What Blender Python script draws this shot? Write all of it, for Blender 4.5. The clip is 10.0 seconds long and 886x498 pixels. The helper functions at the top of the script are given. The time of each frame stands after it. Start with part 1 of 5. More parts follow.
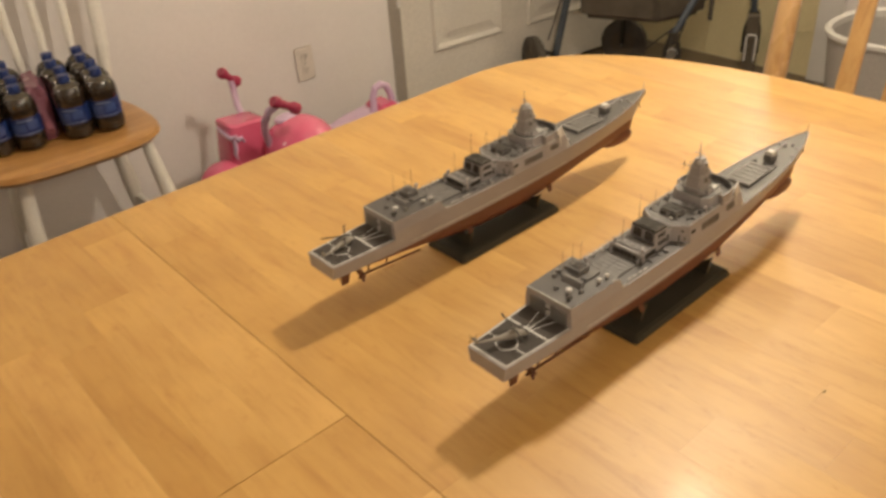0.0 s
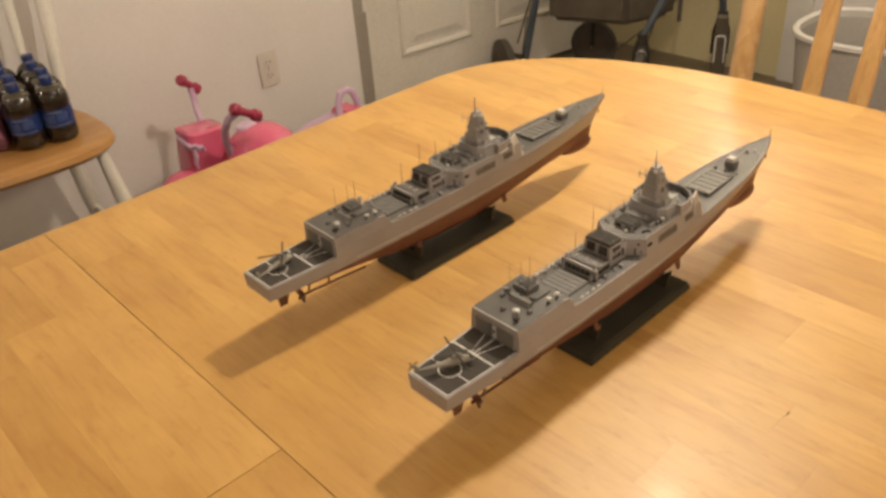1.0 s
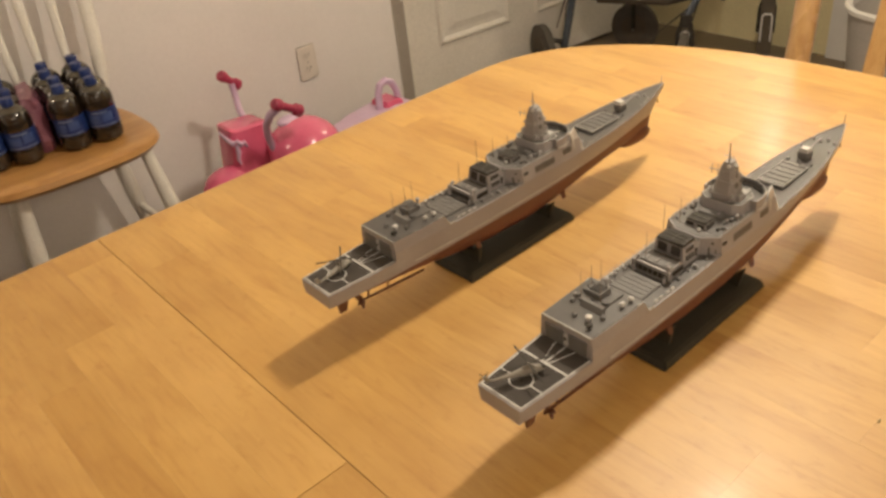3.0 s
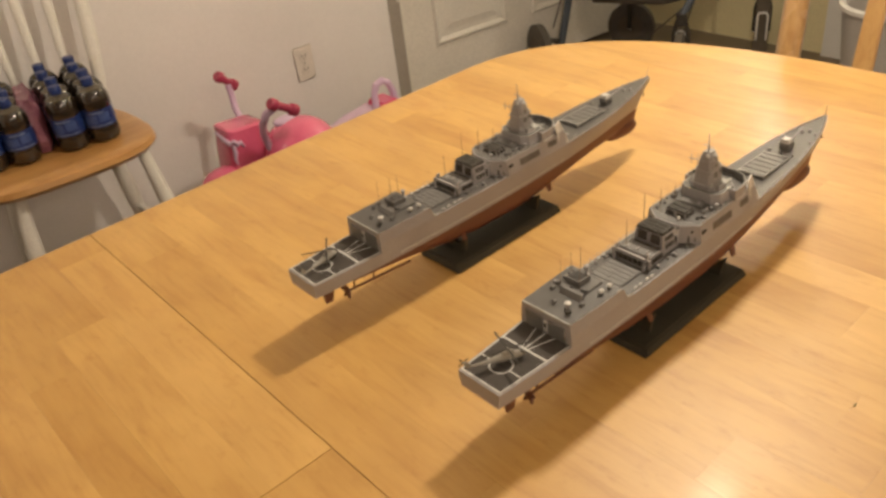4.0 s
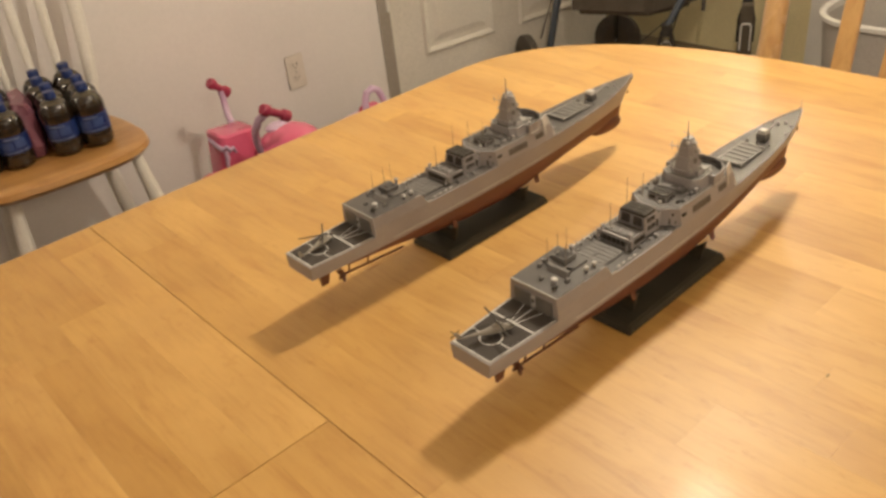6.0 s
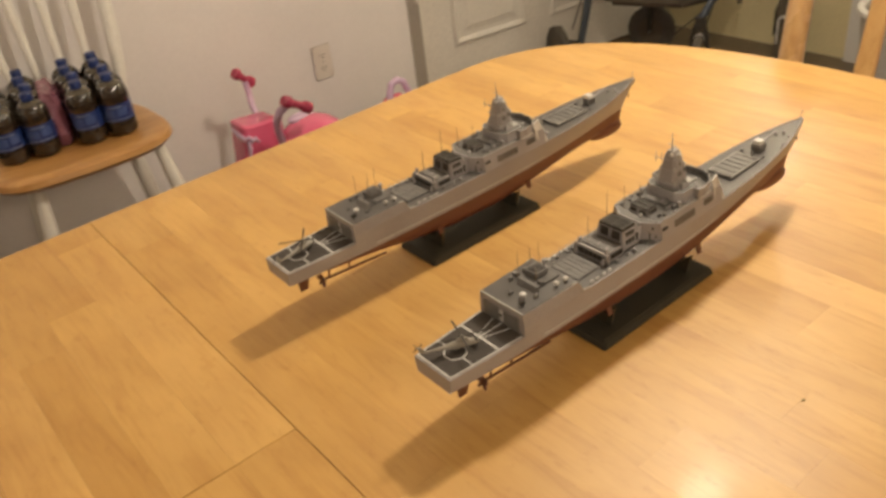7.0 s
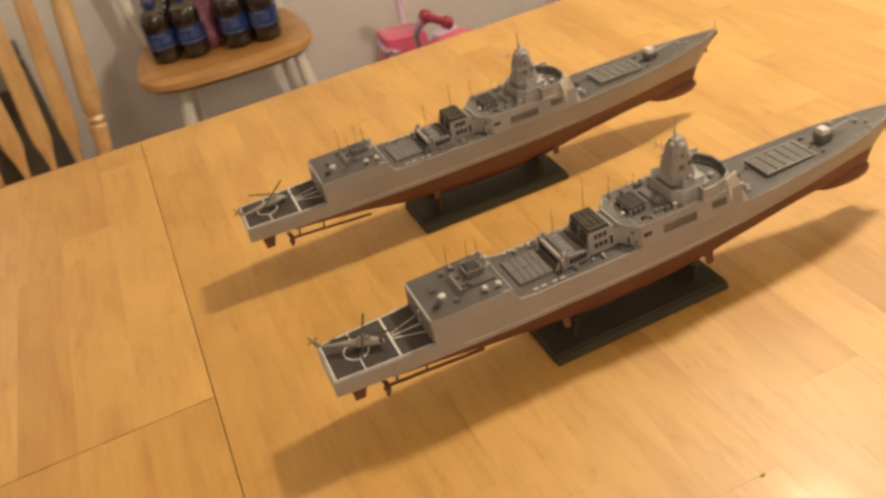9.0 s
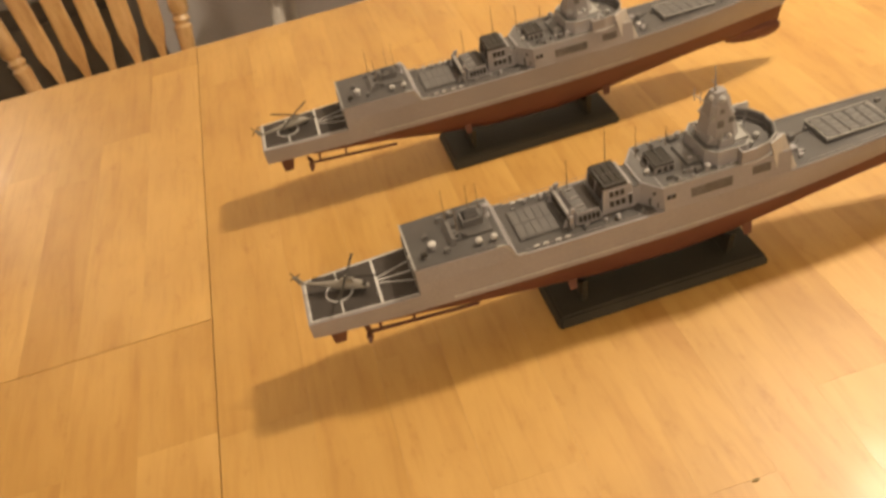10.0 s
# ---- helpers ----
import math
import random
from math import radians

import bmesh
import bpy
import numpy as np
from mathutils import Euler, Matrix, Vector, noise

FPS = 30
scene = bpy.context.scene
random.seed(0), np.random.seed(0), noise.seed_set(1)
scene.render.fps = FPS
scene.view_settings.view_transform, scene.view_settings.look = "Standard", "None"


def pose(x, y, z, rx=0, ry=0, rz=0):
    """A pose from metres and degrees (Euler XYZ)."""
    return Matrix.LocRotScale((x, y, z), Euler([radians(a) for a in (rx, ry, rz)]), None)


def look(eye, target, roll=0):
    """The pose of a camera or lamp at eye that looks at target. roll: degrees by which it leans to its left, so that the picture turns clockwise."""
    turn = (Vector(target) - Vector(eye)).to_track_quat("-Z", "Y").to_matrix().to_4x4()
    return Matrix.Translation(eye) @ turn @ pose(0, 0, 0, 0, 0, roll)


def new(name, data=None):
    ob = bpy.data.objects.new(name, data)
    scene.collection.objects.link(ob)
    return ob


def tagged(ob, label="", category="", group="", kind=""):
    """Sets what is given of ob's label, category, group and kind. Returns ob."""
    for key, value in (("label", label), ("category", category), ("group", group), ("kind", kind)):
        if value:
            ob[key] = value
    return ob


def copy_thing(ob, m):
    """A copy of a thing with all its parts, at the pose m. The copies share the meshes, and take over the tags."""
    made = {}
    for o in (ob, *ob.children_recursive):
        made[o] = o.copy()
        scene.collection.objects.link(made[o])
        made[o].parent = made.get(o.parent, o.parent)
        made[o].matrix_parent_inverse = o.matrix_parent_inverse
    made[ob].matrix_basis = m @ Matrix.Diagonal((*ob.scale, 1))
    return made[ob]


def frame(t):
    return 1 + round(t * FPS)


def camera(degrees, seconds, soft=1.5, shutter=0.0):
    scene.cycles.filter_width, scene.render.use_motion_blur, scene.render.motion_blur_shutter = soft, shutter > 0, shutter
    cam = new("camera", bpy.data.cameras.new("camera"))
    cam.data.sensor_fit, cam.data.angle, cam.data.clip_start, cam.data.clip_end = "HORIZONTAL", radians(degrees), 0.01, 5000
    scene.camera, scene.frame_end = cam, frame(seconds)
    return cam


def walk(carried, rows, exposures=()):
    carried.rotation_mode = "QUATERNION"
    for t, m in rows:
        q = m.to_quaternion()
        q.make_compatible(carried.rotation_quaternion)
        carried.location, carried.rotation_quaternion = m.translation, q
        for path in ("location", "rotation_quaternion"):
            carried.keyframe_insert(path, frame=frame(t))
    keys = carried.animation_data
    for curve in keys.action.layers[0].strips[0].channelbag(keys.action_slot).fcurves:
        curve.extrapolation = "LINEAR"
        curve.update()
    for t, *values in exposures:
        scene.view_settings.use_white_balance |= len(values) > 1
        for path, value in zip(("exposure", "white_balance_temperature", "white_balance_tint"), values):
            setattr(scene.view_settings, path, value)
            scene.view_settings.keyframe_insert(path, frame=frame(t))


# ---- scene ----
cam = camera(57.4, 10.0, soft=3.0, shutter=0.5)
PATH = [
    (0, (-0.258, -0.965, 1.242), (0.817, 0.338, 0.17), -4.4),
    (0.5, (-0.235, -0.954, 1.231), (0.916, 0.313, 0.195), -3.1),
    (1, (-0.204, -0.953, 1.226), (0.911, 0.319, 0.158), -4.4),
    (1.5, (-0.197, -0.931, 1.216), (0.898, 0.306, 0.089), -4.5),
    (2, (-0.185, -0.928, 1.228), (0.871, 0.367, 0.129), -6.7),
    (2.5, (-0.203, -0.913, 1.229), (0.835, 0.405, 0.141), -7.0),
    (4, (-0.2, -0.937, 1.222), (0.835, 0.388, 0.139), -7.5),
    (4.5, (-0.203, -0.947, 1.221), (0.847, 0.376, 0.149), -7.0),
    (5, (-0.208, -0.938, 1.223), (0.831, 0.397, 0.156), -7.3),
    (5.5, (-0.223, -0.95, 1.216), (0.831, 0.393, 0.174), -7.3),
    (5.7, (-0.232, -0.958, 1.212), (0.839, 0.36, 0.155), -7.0),
    (6.8, (-0.192, -0.98, 1.223), (0.84, 0.368, 0.167), -7.3),
    (7, (-0.175, -0.991, 1.222), (0.808, 0.381, 0.149), -7.6),
    (7.5, (-0.128, -1.007, 1.213), (0.677, 0.433, 0.084), -8.7),
    (8, (-0.076, -1.017, 1.23), (0.649, 0.47, 0.106), -9.5),
    (8.5, (-0.044, -1.027, 1.224), (0.692, 0.463, 0.112), -8.1),
    (9, (0.054, -1.016, 1.198), (0.527, 0.519, 0.008), -11.6),
    (9.5, (0.107, -1.012, 1.198), (0.396, 0.523, -0.051), -11.8),
    (10, (0.135, -0.998, 1.174), (0.305, 0.511, -0.127), -12.9),
]
walk(cam, [(t, look(eye, target, roll)) for t, eye, target, roll in PATH], exposures=((0, 0.05, 6250, 10), (6.8, 0.05, 6250, 10), (7.6, 0.02, 6500, 10), (8.5, 0.02, 6500, 10), (9.5, 0.1, 6600, 12), (10, 0.13, 6650, 12)))

# ---- light: a warm lamp over the table's end, two bulbs by the far wall, a lamp above the chest, an added fill lamp ----
world = bpy.data.worlds.new("night_room")
scene.world = world
world.use_nodes = True
world.node_tree.nodes["Background"].inputs[0].default_value = (1.0, 0.86, 0.68, 1)
world.node_tree.nodes["Background"].inputs[1].default_value = 0.02


def lamp(name, place, watts, colour, radius):
    data = bpy.data.lights.new(name, "POINT")
    data.energy, data.color, data.shadow_soft_size = watts, colour, radius
    ob = new(name, data)
    ob.location = place
    return ob


lamp("lamp_table", (0.915, -0.361, 1.78), 45, (1.0, 0.835, 0.625), 0.06)
for height in (1.80, 1.93):
    lamp("lamp_far", (2.66, 0.52, height), 11, (1.0, 0.88, 0.67), 0.035)
# unseen fill lamp added behind the camera, its place guessed
lamp("fill_lamp_back", (-0.15, -2.7, 2.15), 32, (1.0, 0.81, 0.60), 0.12)
lamp("lamp_chest", (-0.85, 1.22, 1.42), 7, (1.0, 0.81, 0.58), 0.05)


# ---- materials ----
def shader(name, rough=0.5, metal=0.0, **sockets):
    m = bpy.data.materials.new(name)
    m.use_nodes = True
    b = m.node_tree.nodes["Principled BSDF"]
    b.inputs["Roughness"].default_value = rough
    b.inputs["Metallic"].default_value = metal
    for key, value in sockets.items():
        b.inputs[key.replace("_", " ")].default_value = value
    return m, m.node_tree, b


def node(tree, kind, **inputs):
    n = tree.nodes.new(kind)
    for key, value in inputs.items():
        n.inputs[key.replace("_", " ")].default_value = value
    return n


def coords(tree, scale, jitter=0.0):
    """Object coordinates, scaled, moved by each object's own random number."""
    tc = tree.nodes.new("ShaderNodeTexCoord")
    mp = tree.nodes.new("ShaderNodeMapping")
    mp.inputs["Scale"].default_value = scale
    tree.links.new(tc.outputs["Object"], mp.inputs["Vector"])
    if jitter:
        oi = tree.nodes.new("ShaderNodeObjectInfo")
        mul = tree.nodes.new("ShaderNodeMath")
        mul.operation = "MULTIPLY"
        mul.inputs[1].default_value = jitter
        tree.links.new(oi.outputs["Random"], mul.inputs[0])
        cb = tree.nodes.new("ShaderNodeCombineXYZ")
        for k in range(3):
            tree.links.new(mul.outputs[0], cb.inputs[k])
        tree.links.new(cb.outputs[0], mp.inputs["Location"])
    return mp.outputs["Vector"]


def ramp(tree, fac, stops):
    r = tree.nodes.new("ShaderNodeValToRGB")
    while len(r.color_ramp.elements) < len(stops):
        r.color_ramp.elements.new(0.5)
    for e, (p, c) in zip(r.color_ramp.elements, stops):
        e.position, e.color = p, (*c, 1)
    tree.links.new(fac, r.inputs[0])
    return r.outputs[0]


def blend(tree, kind, fac, a, b):
    m = tree.nodes.new("ShaderNodeMix")
    m.data_type, m.blend_type = "RGBA", kind
    for value, socket in ((fac, m.inputs[0]), (a, m.inputs[6]), (b, m.inputs[7])):
        if hasattr(value, "links"):
            tree.links.new(value, socket)
        else:
            socket.default_value = value if isinstance(value, float) else (*value, 1)
    return m.outputs[2]


def bumped(tree, bsdf, height, strength, distance=0.001):
    b = tree.nodes.new("ShaderNodeBump")
    b.inputs["Strength"].default_value, b.inputs["Distance"].default_value = strength, distance
    tree.links.new(height, b.inputs["Height"])
    tree.links.new(b.outputs[0], bsdf.inputs["Normal"])


def mottled(name, dark, light, rough=0.5, scale=30.0, fine=300.0, bump=0.1, metal=0.0, depth=0.0006, rough_var=0.12, grain=0.88, **sockets):
    """A surface that varies at two scales between two colours, with fine relief and uneven gloss."""
    m, t, b = shader(name, rough, metal, **sockets)
    v = coords(t, (1, 1, 1), 3.0)
    big = node(t, "ShaderNodeTexNoise", Scale=scale, Detail=4.0)
    small = node(t, "ShaderNodeTexNoise", Scale=fine, Detail=3.0)
    for n in (big, small):
        t.links.new(v, n.inputs["Vector"])
    c = ramp(t, big.outputs[0], ((0.3, dark), (0.7, light)))
    s = ramp(t, small.outputs[0], ((0.3, (grain, grain, grain)), (0.7, (1, 1, 1))))
    t.links.new(blend(t, "MULTIPLY", 1.0, c, s), b.inputs["Base Color"])
    mr = node(t, "ShaderNodeMapRange")
    mr.inputs[3].default_value, mr.inputs[4].default_value = max(0.02, rough - rough_var), min(1, rough + rough_var)
    t.links.new(big.outputs[0], mr.inputs[0])
    t.links.new(mr.outputs[0], b.inputs["Roughness"])
    if bump:
        bumped(t, b, small.outputs[0], bump, depth)
    return m


def timber(name, tones, rough, along, stretch=26.0, coat=0.0, spread=1.0, glaze=0.04, run=1.6, pores=0.8, twist=0.5, gloss=0.28, shine=0.5, relief=0.12):
    """Varnished wood: streaks of grain along one axis, each piece with its own tone."""
    m, t, b = shader(name, rough, 0.0, Coat_Weight=coat, Coat_Roughness=gloss, Specular_IOR_Level=shine)
    scale = [stretch * 2.2] * 3
    scale["xyz".index(along)] = run
    v = coords(t, scale, 31.0)
    grain = node(t, "ShaderNodeTexNoise", Scale=1.0, Detail=6.0, Roughness=0.6, Distortion=twist)
    t.links.new(v, grain.inputs["Vector"])
    fine = [stretch * 14] * 3
    fine["xyz".index(along)] = 9.0 * max(1.0, run / 3)
    v2 = coords(t, fine, 17.0)
    pore = node(t, "ShaderNodeTexNoise", Scale=1.0, Detail=2.0)
    t.links.new(v2, pore.inputs["Vector"])
    v3 = coords(t, (9, 9, 9), 5.0)
    cloud = node(t, "ShaderNodeTexNoise", Scale=1.0, Detail=3.0)
    t.links.new(v3, cloud.inputs["Vector"])
    a, bb, c = tones
    base = ramp(t, grain.outputs[0], ((0.28, a), (0.5, bb), (0.75, c)))
    specks = ramp(t, pore.outputs[0], ((0.32, (0.90, 0.86, 0.80)), (0.5, (1, 1, 1))))
    base = blend(t, "MULTIPLY", pores, base, specks)
    clouds = ramp(t, cloud.outputs[0], ((0.3, (0.90, 0.86, 0.80)), (0.7, (1.06, 1.05, 1.02))))
    base = blend(t, "MULTIPLY", 0.9, base, clouds)
    fleck_scale = [85.0] * 3
    fleck_scale["xyz".index(along)] = 38.0
    fleck = node(t, "ShaderNodeTexNoise", Scale=1.0, Detail=4.0, Roughness=0.7)
    t.links.new(coords(t, fleck_scale, 11.0), fleck.inputs["Vector"])
    flecks = ramp(t, fleck.outputs[0], ((0.28, (0.87, 0.80, 0.70)), (0.42, (1, 1, 1)), (0.75, (1.04, 1.04, 1.03))))
    base = blend(t, "MULTIPLY", 0.75, base, flecks)
    oi = t.nodes.new("ShaderNodeObjectInfo")
    lo, hi = 1 - 0.16 * spread, 1 + 0.12 * spread
    tone = ramp(t, oi.outputs["Random"], ((0.0, (lo, lo * 0.96, lo * 0.90)), (0.55, (1, 1, 1)), (1.0, (hi, hi * 1.015, hi * 1.10))))
    t.links.new(blend(t, "MULTIPLY", 1.0, base, tone), b.inputs["Base Color"])
    mr = node(t, "ShaderNodeMapRange")
    mr.inputs[3].default_value, mr.inputs[4].default_value = rough - glaze, rough + glaze
    t.links.new(cloud.outputs[0], mr.inputs[0])
    t.links.new(mr.outputs[0], b.inputs["Roughness"])
    bumped(t, b, grain.outputs[0], relief, 0.0005)
    return m


M = {}
M["table"] = timber("blond_butcher_block", ((0.50, 0.272, 0.066), (0.580, 0.342, 0.092), (0.625, 0.380, 0.111)), 0.45, "y", 13, 0.03, 0.6, run=5.0, pores=0.6, twist=0.7, gloss=0.13, shine=0.68)
M["core"] = mottled("dark_joint_wood", (0.17, 0.08, 0.028), (0.24, 0.115, 0.04), 0.7)
M["chairwood"] = timber("honey_chair_wood", ((0.52, 0.30, 0.11), (0.66, 0.41, 0.16), (0.73, 0.49, 0.22)), 0.30, "z", 22, 1.0, 0.6, gloss=0.26)
M["postwood"] = timber("glossy_post_wood", ((0.52, 0.31, 0.13), (0.66, 0.43, 0.19), (0.73, 0.50, 0.25)), 0.28, "z", 22, 1.0, 0.3, run=14.0, gloss=0.3, shine=0.9, relief=1.0)
M["seatwood"] = timber("honey_seat_wood", ((0.36, 0.18, 0.055), (0.50, 0.27, 0.09), (0.58, 0.34, 0.13)), 0.34, "x", 20, 0.3, 0.6)
M["whitepaint"] = mottled("white_chair_paint", (0.79, 0.765, 0.70), (0.87, 0.845, 0.79), 0.42, 14, 220, 0.12)
M["wall"] = mottled("painted_wall", (0.775, 0.738, 0.720), (0.85, 0.811, 0.794), 0.7, 2.2, 90, 0.05, depth=0.0008, grain=0.965)
M["wallfar"] = mottled("ochre_wall", (0.72, 0.635, 0.37), (0.79, 0.7, 0.425), 0.75, 2.0, 140, 0.25, depth=0.0015)
M["door"] = mottled("door_paint", (0.74, 0.70, 0.63), (0.80, 0.76, 0.69), 0.45, 3.0, 120, 0.08)
# jamb far darker than the door: its shade is in the paint
M["jamb"] = mottled("shaded_jamb_paint", (0.32, 0.285, 0.245), (0.4, 0.36, 0.315), 0.6, 4.0, 120, 0.1)
M["ceiling"] = mottled("ceiling_paint", (0.56, 0.53, 0.48), (0.62, 0.59, 0.54), 0.9, 3.0, 90, 0.4, depth=0.003)
M["floor"] = mottled("vinyl_floor", (0.085, 0.062, 0.038), (0.13, 0.097, 0.06), 0.42, 5.0, 60, 0.1)
M["rail"] = mottled("brown_rail_wood", (0.27, 0.145, 0.06), (0.36, 0.20, 0.085), 0.5, 12, 90, 0.1)
M["grey"] = mottled("haze_grey_paint", (0.318, 0.3, 0.296), (0.368, 0.349, 0.345), 0.48, 26, 700, 0.10, depth=0.0002)
M["deck"] = mottled("deck_grey_paint", (0.08, 0.074, 0.069), (0.111, 0.104, 0.098), 0.4, 40, 900, 0.12, depth=0.0002)
M["cell"] = mottled("hatch_grey_paint", (0.102, 0.096, 0.09), (0.136, 0.128, 0.121), 0.4, 60, 900, 0.12, depth=0.0002)
M["hatch"] = mottled("cell_hatch_paint", (0.132, 0.125, 0.118), (0.17, 0.162, 0.154), 0.45, 60, 900, 0.1, depth=0.0002)
M["mast"] = mottled("mast_grey_paint", (0.29, 0.272, 0.262), (0.345, 0.325, 0.312), 0.5, 50, 900, 0.1, depth=0.0002)
M["midgrey"] = mottled("mid_grey_paint", (0.145, 0.137, 0.13), (0.184, 0.175, 0.167), 0.42, 60, 900, 0.1, depth=0.0002)
M["flight"] = mottled("flight_deck_paint", (0.054, 0.046, 0.040), (0.08, 0.069, 0.060), 0.7, 60, 900, 0.12, depth=0.0002, Specular_IOR_Level=0.25)
M["red"] = mottled("oxide_red_paint", (0.126, 0.045, 0.030), (0.164, 0.060, 0.040), 0.5, 30, 700, 0.10, depth=0.0002)
M["rust"] = mottled("running_gear_brown", (0.11, 0.04, 0.024), (0.16, 0.058, 0.034), 0.45, 60, 700, 0.1, depth=0.0002)
M["black"] = mottled("black_paint", (0.044, 0.039, 0.032), (0.064, 0.056, 0.047), 0.6, 60, 700, 0.1, depth=0.0002, Specular_IOR_Level=0.2)
M["vent"] = mottled("vent_brown_grey", (0.13, 0.12, 0.105), (0.19, 0.17, 0.15), 0.6, 90, 900, 0.2, depth=0.0003)
M["mark"] = mottled("deck_marking_white", (0.60, 0.59, 0.56), (0.76, 0.75, 0.71), 0.6, 120, 900, 0.1, depth=0.0001)
M["radome"] = mottled("radome_white", (0.54, 0.525, 0.49), (0.64, 0.62, 0.585), 0.45, 90, 900, 0.05, depth=0.0001)
M["pale"] = mottled("pale_grey_paint", (0.36, 0.35, 0.32), (0.44, 0.43, 0.40), 0.5, 60, 900, 0.1, depth=0.0002)
M["wire"] = mottled("antenna_brown", (0.16, 0.11, 0.06), (0.24, 0.17, 0.10), 0.5, 90, 900, 0.0)
M["heli"] = mottled("helicopter_grey", (0.25, 0.23, 0.19), (0.33, 0.305, 0.26), 0.5, 90, 900, 0.1, depth=0.0002)
M["stand"] = mottled("stand_black_plastic", (0.038, 0.034, 0.022), (0.053, 0.047, 0.032), 0.6, 30, 500, 0.12, depth=0.0003, Specular_IOR_Level=0.3)
M["cola"] = mottled("dark_cola", (0.02, 0.013, 0.008), (0.031, 0.02, 0.013), 0.1, 30, 200, 0.0, rough_var=0.03, Coat_Weight=0.6, Coat_Roughness=0.06)
M["label"] = mottled("blue_label_film", (0.011, 0.027, 0.13), (0.02, 0.046, 0.2), 0.3, 40, 300, 0.05)
M["clear"] = mottled("clear_bottle_plastic", (0.06, 0.05, 0.034), (0.105, 0.09, 0.065), 0.12, 60, 200, 0.0, rough_var=0.03)
M["labelpale"] = mottled("pale_print", (0.13, 0.17, 0.31), (0.2, 0.25, 0.4), 0.35, 60, 300, 0.0)
M["labelbar"] = mottled("mid_blue_print", (0.035, 0.07, 0.23), (0.07, 0.115, 0.31), 0.35, 60, 300, 0.0)
M["cap"] = mottled("blue_cap_plastic", (0.01, 0.026, 0.125), (0.016, 0.04, 0.18), 0.35, 90, 500, 0.05)
M["pink"] = mottled("hot_pink_plastic", (0.75, 0.13, 0.25), (0.83, 0.17, 0.31), 0.2, 9, 200, 0.04, Coat_Weight=0.5, Coat_Roughness=0.08)
M["magenta"] = mottled("deep_pink_plastic", (0.36, 0.036, 0.085), (0.44, 0.05, 0.11), 0.35, 20, 200, 0.05)
M["lavender"] = mottled("lavender_plastic", (0.60, 0.42, 0.60), (0.70, 0.52, 0.70), 0.32, 12, 200, 0.05)
M["wrap"] = mottled("pink_wrap_film", (0.19, 0.07, 0.105), (0.27, 0.105, 0.15), 0.25, 20, 120, 0.3, depth=0.003)
M["plate"] = mottled("ivory_wall_plate", (0.76, 0.70, 0.63), (0.81, 0.75, 0.68), 0.35, 20, 200, 0.02)
M["slot"] = mottled("outlet_slot_dark", (0.16, 0.13, 0.10), (0.20, 0.17, 0.13), 0.6, 20, 200, 0.0)
M["rubber"] = mottled("black_rubber", (0.075, 0.064, 0.051), (0.108, 0.095, 0.078), 0.7, 40, 300, 0.2)
M["frameblue"] = mottled("blue_grey_metal_paint", (0.085, 0.105, 0.135), (0.125, 0.15, 0.185), 0.34, 15, 300, 0.04, metal=0.4)
M["fabric"] = mottled("black_nylon", (0.09, 0.073, 0.053), (0.13, 0.107, 0.08), 0.85, 20, 500, 0.4)
M["greyplastic"] = mottled("grey_bin_plastic", (0.46, 0.435, 0.40), (0.53, 0.505, 0.47), 0.4, 6, 120, 0.1)
M["whiteplastic"] = mottled("white_rim_plastic", (0.70, 0.68, 0.64), (0.78, 0.76, 0.72), 0.35, 8, 200, 0.05)
M["olive"] = mottled("olive_crumb", (0.28, 0.21, 0.08), (0.40, 0.30, 0.12), 0.7, 300, 900, 0.2)
M["metal"] = mottled("dull_steel", (0.35, 0.34, 0.32), (0.45, 0.43, 0.40), 0.35, 20, 200, 0.05, metal=0.9)


# ---- mesh helpers ----
def part(name, bm, material, parent=None, label="", smooth=38, kind=""):
    """Links a bmesh as one mesh object, under a thing or a part where one is given."""
    bmesh.ops.recalc_face_normals(bm, faces=bm.faces)
    if smooth:
        bm.normal_update()
        limit = radians(smooth)
        for face in bm.faces:
            face.smooth = True
        for e in bm.edges:
            e.smooth = len(e.link_faces) == 2 and e.calc_face_angle(0) < limit
    me = bpy.data.meshes.new(name)
    bm.to_mesh(me)
    bm.free()
    me.materials.append(M[material])
    ob = new(name, me)
    if parent is not None:
        ob.parent = parent
    return tagged(ob, label=label, kind=kind)


def thing(name, label, category, m=None, group=""):
    ob = new(name)
    ob.empty_display_size = 0.05
    if m is not None:
        ob.matrix_basis = m
    return tagged(ob, label=label, category=category, group=group)


def hexa(bm, low, high):
    """A block between four low corners and four high ones, both in the same turn (counter-clockwise from above)."""
    a = [bm.verts.new(p) for p in low]
    b = [bm.verts.new(p) for p in high]
    bm.faces.new(a[::-1])
    bm.faces.new(b)
    for i in range(4):
        j = (i + 1) % 4
        bm.faces.new((a[i], a[j], b[j], b[i]))


def block(bm, x0, x1, y0, y1, z0, z1, top=0.0):
    """An upright block; top: how far its top is drawn in on each side."""
    t = top
    hexa(bm, ((x0, y0, z0), (x1, y0, z0), (x1, y1, z0), (x0, y1, z0)),
         ((x0 + t, y0 + t, z1), (x1 - t, y0 + t, z1), (x1 - t, y1 - t, z1), (x0 + t, y1 - t, z1)))


def soften(bm, width, segments=2, angle=30):
    bm.normal_update()
    edges = [e for e in bm.edges if len(e.link_faces) == 2 and e.calc_face_angle(0) > radians(angle)]
    bmesh.ops.bevel(bm, geom=edges, offset=width, segments=segments, affect="EDGES", clamp_overlap=True)


